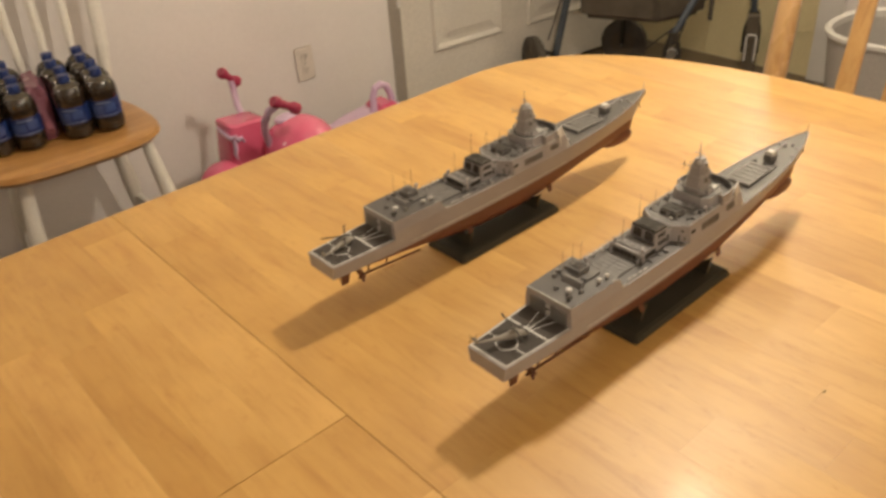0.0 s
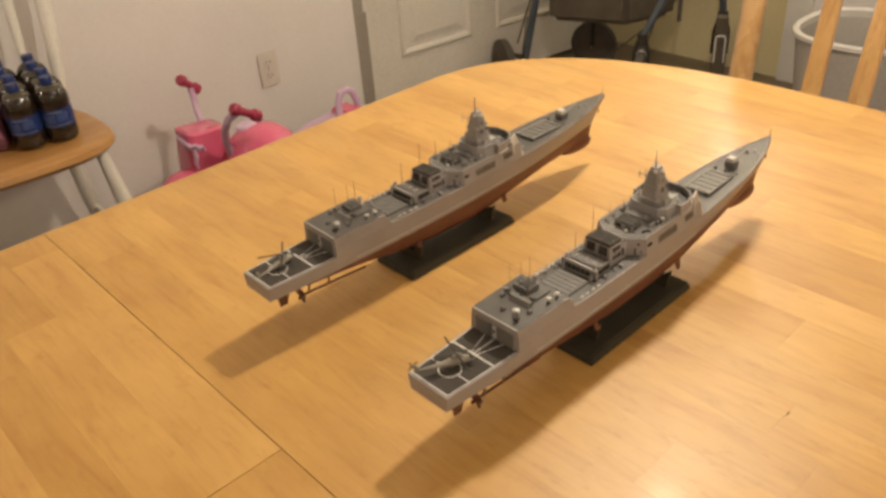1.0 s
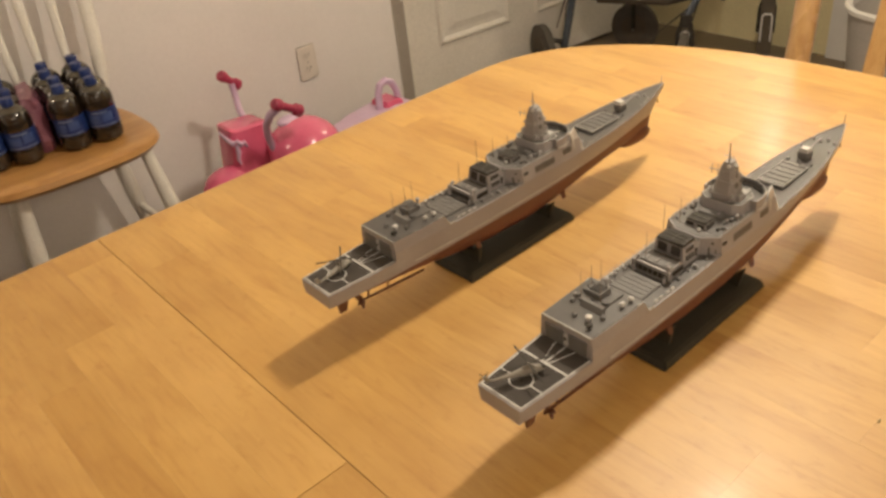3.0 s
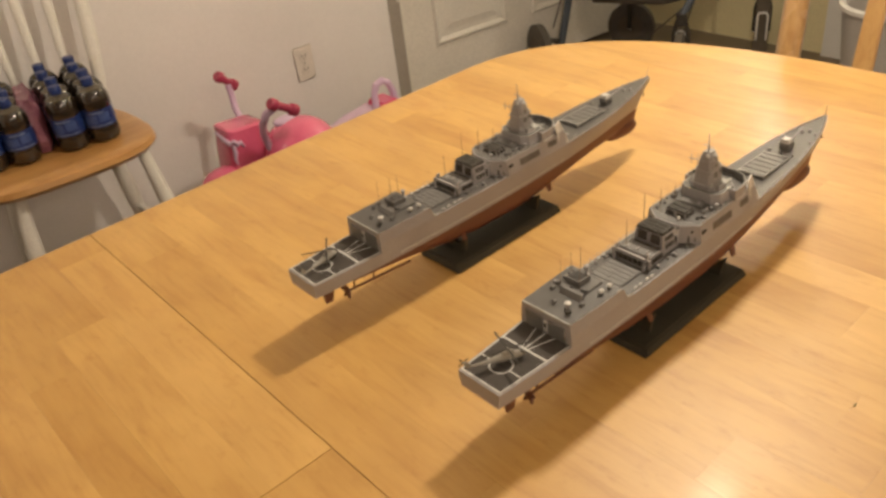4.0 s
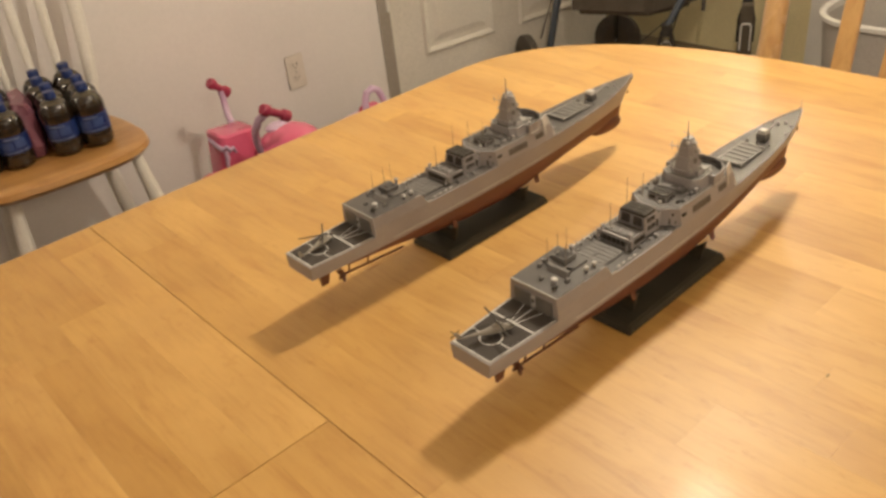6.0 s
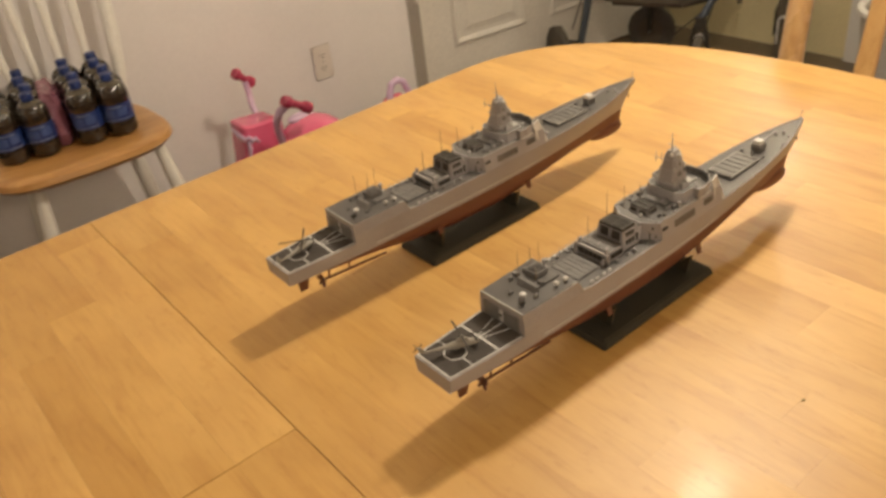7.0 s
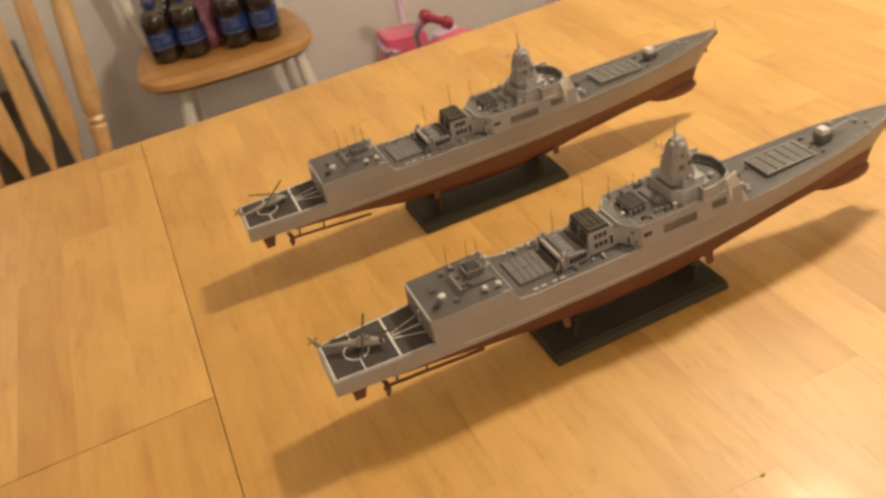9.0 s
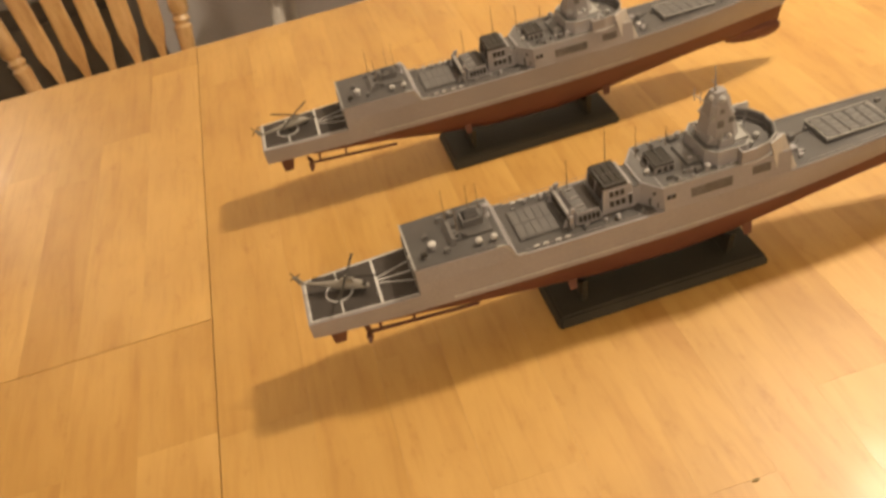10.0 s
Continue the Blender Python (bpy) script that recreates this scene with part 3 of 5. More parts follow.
    # a blast screen, the low launcher house and its open-topped box
    P("blast_screen", made(mhexa, [(100, -13, 87.5), (105, -13, 87.5), (105, 9, 87.5), (100, 9, 87.5)], [(103, -12, 92.2), (105.5, -12, 92.2), (105.5, 8, 92.2), (103, 8, 92.2)]), "midgrey", smooth=0)
    bm = made(mbox, 105, 131, -10, 14, 87.4, 89.4, 0.6)
    house = P("launcher_house", bm, "cell")
    for x, y in ((107.5, -5), (107.5, 5), (112, -7)):
        P("house_locker", made(mbox, x - 1.6, x + 1.6, y - 2.4, y + 2.4, 89.4, 91.2, 0.3), "deck", house)
    for x0, x1, y0, y1 in ((113, 127, -1, 0.8), (113, 127, 11.2, 13), (113, 114.8, 0.8, 11.2), (125.2, 127, 0.8, 11.2)):
        P("box_wall", made(mbox, x0, x1, y0, y1, 89.4, 94.2, 0.2), "midgrey", house, smooth=0)
    P("missile_launcher", made(mbox, 115.5, 124.5, 1.6, 10.4, 89.4, 92.6, 0.6), "black", text="dark launcher sunk in its box")
    for c in range(3):
        P("launch_tube", made(mrod, [(116.5, 3 + 3 * c, 93.2), (125.4, 3 + 3 * c, 94.6)], 1.0, 8), "cell")
    bm = made(mlathe, ((2.6, 0), (2.6, 2), (1.4, 3), (1.3, 7), (2.4, 7.6), (2.2, 9.5), (0.4, 10.6)), 131, 7, 87.4)
    P("director", bm, "grey")
    for x, y, h in ((104, 10, 23), (108, -6, 20), (127, 9, 22), (121, 13.5, 19)):
        P("whip_antenna", made(mrod, [(x, y, 93), (x + 0.6, y + 0.4, 93 + h)], (0.28, 0.14), 5), "wire")
    for x, y in ((101, 16), (109, 17), (118, 17), (98, -16)):
        bm = made(mbox, x - 2, x + 2, y - 1.6, y + 1.6, 87.4, 90.6, 0.5)
        P("locker", bm, "midgrey")
    # vertical launch cells behind the funnels
    bm = bmesh.new()
    mbox(bm, 146, 174, -16, 16, 76.3, 77.9, 0.4)
    aft_cells = P("launch_cell_block", bm, "cell")
    for r in range(5):
        for c in range(2):
            P("cell_hatch", made(mbox, 147.2 + 5.35 * r, 152.0 + 5.35 * r, -14.6 + 14.7 * c, -0.1 + 14.7 * c, 77.8, 78.3, 0.15), "hatch", aft_cells, smooth=0)
    # amidships: boat bay, crane, aft funnel
    screen = P("screen_wall", made(mbox, 179.4, 182.4, -19, 19, 76.3, 86, 0.3), "mast")
    for k in range(7):
        P("louvre", made(mbox, 178.9, 179.9, -16.6 + 4.8 * k, -12.8 + 4.8 * k, 78.6, 83.6), "black", screen, smooth=0)
    for y in (-1, 1):
        P("boat_bay_arch", made(mhexa, [(176, y * 15 - 1, 76.4), (180, y * 15 - 1, 76.4), (180, y * 15 + 1, 76.4), (176, y * 15 + 1, 76.4)],
                                [(182, y * 15 - 1, 90), (185, y * 15 - 1, 90), (185, y * 15 + 1, 90), (182, y * 15 + 1, 90)]), "grey")
    bm = made(mbox, 184, 203, -17, 17, 76.3, 85, 1.6)
    bay = P("boat_bay", bm, "grey")
    P("boat_bay_roof", made(mbox, 186, 193.8, -14.5, 14.5, 85, 85.5), "hatch", bay)
    # flat plate; the well's shade is only its dark colour
    P("boat_well", made(mbox, 194, 202, -14.2, 14.2, 85, 85.4), "flight", bay, "dark plate for the shaded well before the funnel")
    for y in (-9.5, 0, 9.5):
        P("boat_chock", made(mbox, 187.5, 193, y - 0.7, y + 0.7, 85.5, 86.6, 0.2), "mast", bay, smooth=0)
    for s in (-1, 1):
        bm = bmesh.new()
        for k in range(5):
            mbox(bm, 186.5 + 3.0 * k, 188.5 + 3.0 * k, s * 17.2 - 0.5, s * 17.2 + 0.5, 79, 83.5)
        P("louvre", bm, "black", bay, smooth=0)
    bm = made(mbox, 204, 227, -15, 15, 76.3, 95.6, 2.0)
    soften(bm, 0.0005, 1)
    funnel = P("funnel", bm, "grey", text="grey funnel with a black top")
    P("funnel_top", made(mbox, 205.4, 222.6, -13.4, 13.4, 95.4, 97.4, 0.8), "black", funnel, "black funnel cap")
    for c in range(3):
        P("uptake", made(mbox, 208 + 4.6 * c, 211 + 4.6 * c, -9, 9, 97.4, 98.0, 0.3), "black", funnel, smooth=0)
    for y in (-13, 0, 13):
        P("cap_frame", made(mrod, [(206.4, y * 0.95, 97.6), (221.6, y * 0.95, 97.6)], 0.4, 5), "deck", funnel, smooth=0)
    for x in (206.4, 214, 221.6):
        P("cap_frame", made(mrod, [(x, -12.4, 97.6), (x, 12.4, 97.6)], 0.4, 5), "deck", funnel, smooth=0)
    for s in (-1, 1):
        for x0, x1, z0, z1 in ((209.4, 211.9, 88.6, 93.4), (213.2, 215.7, 88.6, 93.4), (217.0, 219.5, 88.6, 93.4), (209.2, 211.8, 81.4, 86.0), (213.2, 215.8, 81.4, 86.0), (217.2, 219.8, 81.4, 86.0), (222.4, 224.4, 79.5, 87.5)):
            y = s * (15 - 2.0 * ((z0 + z1) / 2 - 76.3) / 19.3)
            P("funnel_window", made(mbox, x0, x1, y - 0.6, y + 0.6, z0, z1), "black", funnel, smooth=0)
            P("window_hood", made(mbox, x0 - 0.3, x1 + 0.3, y - 0.9, y + 0.9, z1, z1 + 0.5), "grey", funnel, smooth=0)
        P("funnel_louvre", made(mhexa, [(204.2, s * 6.5 - 4.4, 86), (205.2, s * 6.5 - 4.4, 86), (205.2, s * 6.5 + 4.4, 86), (204.2, s * 6.5 + 4.4, 86)],
                                [(205.0, s * 6.3 - 4.2, 94.0), (206.4, s * 6.3 - 4.2, 94.0), (206.4, s * 6.3 + 4.2, 94.0), (205.0, s * 6.3 + 4.2, 94.0)]), "flight", funnel, smooth=0)
        P("corner_post", made(mrod, [(203.9, s * 14.6, 76.6), (205.9, s * 12.9, 95.2)], 0.8, 6), "grey", funnel)
    link = P("link_house", made(mbox, 226, 231.5, -13.2, 13.2, 76.2, 90.4, 0.6), "grey", smooth=0)
    P("link_roof", made(mbox, 226.8, 230.9, -12.2, 12.2, 90.4, 90.9), "deck", link, smooth=0)
    # forward house, as wide as the hull
    front = P("forward_house", made(flush_block, 241, 331, 75.6, 92.5, 0.05, 2.6, steps=10), "grey", text="light grey deckhouse side")
    bm = bmesh.new()
    mhexa(bm, [(242, -24.6, 92.4), (322, -24.2, 92.4), (322, 24.2, 92.4), (242, 24.6, 92.4)], [(242, -24.6, 92.9), (322, -24.2, 92.9), (322, 24.2, 92.9), (242, 24.6, 92.9)])
    P("house_deck", bm, "cell", front)
    for s in (-1, 1):
        for k in range(14):
            x = 246 + 5.6 * k
            P("stanchion", made(mrod, [(x, s * 24.8, 92.9), (x, s * 24.7, 95.4)], 0.24, 4), "pale", front)
        P("guard_wire", made(mrod, [(246, s * 24.7, 95.2), (319, s * 24.5, 95.2)], 0.13, 4), "grey", front)
    # the house's after end, with cut corners and a lower step
    bm = bmesh.new()
    mhexa(bm, [(229, -13, 76), (241.2, -27.2, 76), (241.2, 27.2, 76), (229, 13, 76)], [(231, -12, 92.3), (241.2, -25.4, 92.3), (241.2, 25.4, 92.3), (231, 12, 92.3)])
    aft_bay = P("aft_bay", bm, "grey", front, smooth=0)
    P("aft_bay_roof", made(mhexa, [(233, -12, 92.3), (241, -23, 92.3), (241, 23, 92.3), (233, 12, 92.3)], [(233, -12, 92.8), (241, -23, 92.8), (241, 23, 92.8), (233, 12, 92.8)]), "hatch", aft_bay, smooth=0)
    for s in (-1, 1):
        for t, z0, z1 in ((0.45, 77, 83), (0.75, 77.4, 81), (0.6, 86, 88)):
            x, y = 229.6 + 12 * t, s * (13 + 13.6 * t)
            # black rods give the shade of recesses that are not cut in
            P("recess", made(mrod, [(x + 0.3, y, z0), (x + 0.5, y - s * 0.4, z1)], 1.1, 6), "black", aft_bay, smooth=0)
    P("house_bulwark", made(mrod, [(242, -24.9, 93), (322, -24.6, 93.2)], 0.45, 5), "pale", front)
    P("house_bulwark", made(mrod, [(242, 24.9, 93), (322, 24.6, 93.2)], 0.45, 5), "pale", front)
    for s in (-1, 1):
        P("intake_grille", made(grille, 260, 289, s * 27.5, 80.5, 87, 14, 0.5, 1.0), "vent", front, smooth=0)
        P("intake_grille", made(grille, 303, 316, s * 27.1, 83, 88.5, 6, 0.5, 0.9), "vent", front, smooth=0)
        for x in (243, 246.4):
            P("port", made(mbox, x, x + 2.5, s * 27.0 - 0.7, s * 27.0 + 0.7, 84, 86.6), "black", front, smooth=0)
        for k in range(6):
            P("vent_cowl", made(mlathe, ((0.8, 0), (1.0, 0.8), (0.8, 1.9), (0.2, 2.2)), 254 + 9 * k, s * 22.4, 92.8, 8), "grey", front)
    bm = made(mbox, 242.5, 257.5, -10.2, 10.2, 92.6, 97.4, 0.8)
    second = P("second_funnel", bm, "mast")
    P("second_funnel_top", made(mbox, 243.3, 256.7, -9.4, 9.4, 97.2, 98.6, 0.5), "black", second, "black funnel cap")
    for y in (-9, 9):
        P("cap_frame", made(mrod, [(243.6, y, 98.9), (256.4, y, 98.9)], 0.4, 5), "deck", second, smooth=0)
    for x in (243.6, 250, 256.4):
        P("cap_frame", made(mrod, [(x, -9, 98.9), (x, 9, 98.9)], 0.4, 5), "deck", second, smooth=0)
    for y in (-5, 5):
        P("funnel_louvre", made(mbox, 242.3, 243.6, y - 3.2, y + 3.2, 93.6, 96.4), "black", second, smooth=0)
    for s in (-1, 1):
        bm = bmesh.new()
        for k in range(3):
            mbox(bm, 244.6 + 4.2 * k, 247 + 4.2 * k, s * 9.9 - 0.6, s * 9.9 + 0.6, 93.6, 96.4)
        P("funnel_louvre", bm, "black", second, smooth=0)
    bm = made(mbox, 264.5, 274, -12, 12, 92.6, 95.0, 0.8)
    P("step_house", bm, "hatch")
    for x, y, z, h in ((190, 12, 87, 22), (219, 15.5, 97, 24), (240, 13.5, 93, 24), (262, 14, 96, 14)):
        P("whip_antenna", made(mrod, [(x, y, z - 1), (x + 0.4, y, z + h)], (0.34, 0.16), 5), "wire", text="thin brown whip antenna")
    P("radome", made(mlathe, [(r * 0.5, h * 0.5) for r, h in dome], 239, -6, 92.5), "radome", text="white satellite dome")
    # mast tower
    bm = bmesh.new()
    low = [(x, y, 101) for x, y in ((279.5, -7.4), (284, -11.6), (298.5, -11.6), (303.5, -7.4), (303.5, 7.4), (298.5, 11.6), (284, 11.6), (279.5, 7.4))]
    mid = [(x, y, 114) for x, y in ((281.3, -6.2), (285, -9.4), (296.8, -9.4), (300.6, -6.0), (300.6, 6.0), (296.8, 9.4), (285, 9.4), (281.3, 6.2))]
    high = [(x, y, 131) for x, y in ((284, -4.4), (286.5, -6.3), (293.5, -6.3), (297, -3.8), (297, 3.8), (293.5, 6.3), (286.5, 6.3), (284, 4.4))]
    peak = [(x, y, 136.5) for x, y in ((286, -2.4), (287.5, -3.6), (292.5, -3.6), (294.8, -2.2), (294.8, 2.2), (292.5, 3.6), (287.5, 3.6), (286, 2.4))]
    rings(bm, [[tuple(c * MM for c in p) for p in loop] for loop in (low, mid, high, peak)])
    mast = P("mast_tower", bm, "mast", text="faceted grey mast tower", smooth=0)
    bm = bmesh.new()
    base_low = [(x, y, 92.6) for x, y in ((275, -14), (281, -21), (302, -21), (309, -13), (309, 13), (302, 21), (281, 21), (275, 14))]
    base_high = [(x, y, 102.4) for x, y in ((276, -13), (281.5, -19.4), (301.5, -19.4), (308, -12.2), (308, 12.2), (301.5, 19.4), (281.5, 19.4), (276, 13))]
    rings(bm, [[tuple(c * MM for c in p) for p in loop] for loop in (base_low, base_high)])
    P("mast_house", bm, "grey", mast, smooth=0)
    P("house_edge", made(mrod, [(x, y, 102.7) for x, y, z in base_high + base_high[:1]], 0.45, 5), "pale", mast)
    bm = bmesh.new()
    rings(bm, [[(((x - 292) * 0.95 + 292) * MM, y * 0.95 * MM, z * MM) for x, y, _ in base_high] for z in (102.3, 102.75)])
    P("house_top", bm, "cell", mast, smooth=0)
    for s in (-1, 1):
        w = 12.6
        P("mast_sponson", made(mbox, 285, 296, s * w - 3.0, s * w + 3.0, 102.6, 107, 1.4), "mast", mast, smooth=0)
        P("mast_sensor", made(mrod, [(287, s * 13.4, 106.6), (287, s * 13.8, 112)], (1.1, 0.4), 6), "pale", mast)
        P("mast_sensor", made(mlathe, ((1.0, 0), (1.7, 0.8), (1.7, 2.2), (0.6, 3.2)), 293, s * 12.6, 106.8, 10), "pale", mast)
    for s in (-1, 1):
        P("mast_cap", made(mlathe, ((1.5, 0), (2.0, 1.0), (1.6, 2.4), (0.3, 3.0)), 288 + 3 * s, 2.2 * s, 132.5, 10), "radome", mast, "white sensor dome")
    P("mast_skirt", made(mbox, 297, 306.5, -13.5, 13.5, 102.7, 104.2, 0.4), "pale", mast)
    for x0, x1, w, z in ((279, 284, 11, 106.5), (281.5, 286, 8.5, 119), (294, 299.5, 8, 121)):
        P("mast_platform", made(mbox, x0, x1, -w, w, z, z + 1.0, 0.2), "grey", mast, smooth=0)
        for s in (-1, 1):
            P("mast_sensor", made(mlathe, ((0.9, 0), (1.3, 0.6), (1.3, 1.8), (0.5, 2.6)), (x0 + x1) / 2, s * (w - 1.6), z + 1.0, 8), "pale", mast)
    for s in (-1, 1):
        P("deck_sensor", made(mbox, 266, 271, s * 19 - 2, s * 19 + 2, 92.8, 96, 0.6), "cell", front)
        P("deck_sensor", made(mlathe, ((1.6, 0), (1.4, 2), (2.2, 2.5), (2.0, 4.4), (0.4, 5.4)), 274, s * 20.5, 92.8, 10), "mast", front)
    for s in (-1, 1):
        for x0, z0, w in ((286, 114, 4.5), (294, 116, 3.5), (288.5, 123, 3.0)):
            y = s * (9.5 - 3.2 * (z0 + 2 - 114) / 17)
            P("sensor_panel", made(mbox, x0, x0 + w, y - 0.7, y + 0.7, z0, z0 + w, 0.2), "vent", mast, smooth=0)
    P("mast_pole", made(mrod, [(289, 0, 135.5), (288.5, 0, 142), (288, 0, 154)], (1.2, 0.6, 0.25), 8), "mast", mast)
    P("mast_yard", made(mrod, [(288.6, -5, 141.4), (288.6, 5, 141.4)], 0.35, 5), "grey", mast)
    P("mast_yard", made(mrod, [(286, -11, 130), (283, 0, 129), (280, 13, 130)], 0.45, 5), "grey", mast)
    for x, y in ((285.2, -10), (280.4, 11), (282, 6)):
        P("mast_aerial", made(mrod, [(x, y, 125.5), (x, y, 135)], 0.3, 5), "grey", mast)
    bm = made(mlathe, ((1.6, 0), (2.4, 1.2), (2.4, 2.8), (1.2, 4.0), (0.2, 4.2)), 290.5, -5.5, 130.5, 10)
    P("mast_dome", bm, "pale", mast)
    # bridge with a round parapet
    bm = bmesh.new()
    n = 7
    def arc(r, z, x0=306):
        pts = []
        for k in range(n + 1):
            a = -math.pi / 2 + math.pi * k / n
            pts.append((x0 + r * 0.92 * math.cos(a), r * math.sin(a), z))
        return pts + [(321 - r, r, z), (321 - r, -r, z)]
    rings(bm, [[tuple(c * MM for c in p) for p in arc(r, z)] for r, z in ((26.4, 92.2), (25.9, 96.5), (25.9, 102.4), (24.9, 102.6), (24.6, 95.2))])
    bridge = P("bridge", bm, "grey", text="faceted grey bridge with a parapet", smooth=10)
    bm = bmesh.new()
    v = [bm.verts.new(tuple(c * MM for c in p)) for p in arc(24.5, 95.7)]
    bm.faces.new(v)
    P("bridge_roof", bm, "cell", bridge, smooth=0)
    # darker band added for the shadow inside the parapet
    bm = bmesh.new()
    rim_low, rim_high = arc(24.45, 97.2)[:-2], arc(24.7, 102.0)[:-2]
    rings(bm, [[tuple(c * MM for c in p) for p in (a, b, (b[0] - 0.5, b[1] * 0.98, b[2]), (a[0] - 0.5, a[1] * 0.98, a[2]))] for a, b in zip(rim_low, rim_high)])
    P("parapet_lining", bm, "cell", bridge, "shade painted as a darker band inside the parapet", smooth=0)
    bm = bmesh.new()
    for k in range(13):
        a = -0.8 + 1.6 * k / 12
        c, s = math.cos(a), math.sin(a)
        for_x, for_y = 306 + 25.4 * 0.92 * c, 25.4 * s
        tx, ty = -s * 1.9, c * 1.9
        mhexa(bm, [(for_x - tx - 0.4 * c, for_y - ty - 0.4 * s, 95.6), (for_x - tx + 0.7 * c, for_y - ty + 0.7 * s, 95.6), (for_x + tx + 0.7 * c, for_y + ty + 0.7 * s, 95.6), (for_x + tx - 0.4 * c, for_y + ty - 0.4 * s, 95.6)],
              [(for_x - tx - 1.6 * c, for_y - ty - 1.6 * s, 98.4), (for_x - tx - 0.4 * c, for_y - ty - 0.4 * s, 98.4), (for_x + tx - 0.4 * c, for_y + ty - 0.4 * s, 98.4), (for_x + tx - 1.6 * c, for_y + ty - 1.6 * s, 98.4)])
    P("bridge_window", bm, "black", bridge, smooth=0)
    for x, y in ((312, 8), (316, -7), (308, -13)):
        bm = made(mlathe, ((1.4, 0), (1.4, 2), (2.0, 2.4), (2.0, 4.2), (0.3, 5.2)), x, y, 95.1, 10)
        P("bridge_director", bm, "pale", bridge)
    P("bridge_aerial", made(mrod, [(313, 3, 95.1), (313, 3, 110)], 0.3, 5), "grey", bridge)
    for s in (-1, 1):
        edge = [(x, s * abs(y) * 1.015, z) for x, y, z in arc(26.4, 93.0)[: n // 2 + 1]]
        P("parapet_edge", made(mrod, [(296, s * 26.4, 93.0)] + edge[:3], 0.5, 5), "radome", bridge)
        P("parapet_edge", made(mrod, [(x, s * abs(y), z) for x, y, z in arc(25.5, 102.7)[:4]], 0.4, 5), "pale", bridge)
    # the wing walls that slope to the foredeck
    for s in (-1, 1):
        bm = bmesh.new()
        mhexa(bm, [(322, s * 26.6 - 0.6, 76), (336, s * 26.6 - 0.6, 76), (336, s * 26.6 + 0.6, 76), (322, s * 26.6 + 0.6, 76)],
              [(315, s * 25.2 - 0.6, 102.4), (326, s * 21.8 - 0.6, 104.5), (326, s * 21.8 + 0.6, 104.5), (315, s * 25.2 + 0.6, 102.4)])
        P("wing_wall", bm, "radome", bridge, "pale grey sloping wing wall", smooth=0)
    bm = bmesh.new()
    mhexa(bm, [(322, -26, 76), (337, -24, 76), (337, 24, 76), (322, 26, 76)], [(318, -24, 95), (326, -17, 95), (326, 17, 95), (318, 24, 95)])
    P("bridge_front", bm, "grey", bridge, smooth=0)
    # close-in gun
    bm = made(mlathe, ((4.6, 0), (4.6, 2.2), (3.2, 2.8), (3.0, 5.5), (2.2, 7.0), (0.3, 7.4)), 347, 0, 76.6, 12)
    mrod(bm, [(348, 0, 81.5), (356, 0, 83)], 0.7, 6)
    P("close_in_gun", bm, "cell")
    for y in (-8, 8):
        P("deck_box", made(mbox, 342, 347, y - 3, y + 3, 76.5, 79.4, 0.5), "grey")
    # forward cells
    bm = made(mbox, 366, 414, -13.2, 13.2, 77.3, 80.4, 0.5)
    cells = P("launch_cell_block", bm, "cell", text="grey block of launch cells with ribs")
    for r in range(5):
        for c in range(4):
            x, y = 370.6 + 8.6 * r, -11.4 + 5.8 * c
            P("cell_hatch", made(mbox, x, x + 4.8, y, y + 5.2, 80.4, 80.7, 0.2), "hatch", cells, smooth=0)
    for r in range(6):
        P("cell_rib", made(mbox, 367.6 + 8.6 * r, 370.0 + 8.6 * r, -12.0, 12.0, 80.4, 81.2, 0.2), "midgrey", cells, smooth=0)
    for y in (-12.9, 12.9):
        P("cell_coaming", made(mbox, 366.2, 413.8, y - 0.35, y + 0.35, 80.2, 81.3), "pale", cells, smooth=0)
    for x in (366.4, 413.6):
        P("cell_coaming", made(mbox, x - 0.35, x + 0.35, -12.5, 12.5, 80.2, 81.3), "pale", cells, smooth=0)
    # main gun
    bm = bmesh.new()
    low = [(x, y, 79) for x, y in ((427, -4.6), (436, -4.8), (440, -2.6), (440, 2.6), (436, 4.8), (427, 4.6))]
    mid = [(x, y, 85.5) for x, y in ((426, -5.2), (437, -5.3), (441, -2.4), (441, 2.4), (437, 5.3), (426, 5.2))]
    high = [(x, y, 91) for x, y in ((427.5, -3.6), (434, -3.7), (436, -1.8), (436, 1.8), (434, 3.7), (427.5, 3.6))]
    rings(bm, [[tuple(c * MM for c in p) for p in loop] for loop in (low, mid, high)])
    # body a darker grey than the hull, for its shaded side
    gun = P("main_gun", bm, "midgrey", text="faceted gun turret, shade painted on its body, under a white roof", smooth=0)
    P("gun_roof", made(mhexa, [(426.3, -4.9, 88), (434.5, -4.9, 88), (434.5, 4.9, 88), (426.3, 4.9, 88)], [(427.2, -3.8, 91.7), (434.2, -3.8, 91.7), (434.2, 3.8, 91.7), (427.2, 3.8, 91.7)]), "radome", gun, "white turret roof", smooth=0)
    P("gun_barrel", made(mrod, [(438, 0, 86), (447, 0, 87.6), (462, 0, 90)], (1.2, 0.8, 0.55), 8), "grey", gun)
    P("gun_ring", made(mlathe, ((7.5, 0), (7.5, 0.9), (6, 1.2)), 433, 0, 79.2, 18), "deck", gun)
    for s in (-1, 1):
        for x in (452, 470):
            w = station(x)[1] - 4
            P("bollard", made(mlathe, ((1, 0), (1, 1.8), (1.3, 2.2), (0.4, 2.6)), x, s * w, station(x)[4], 8), "grey")
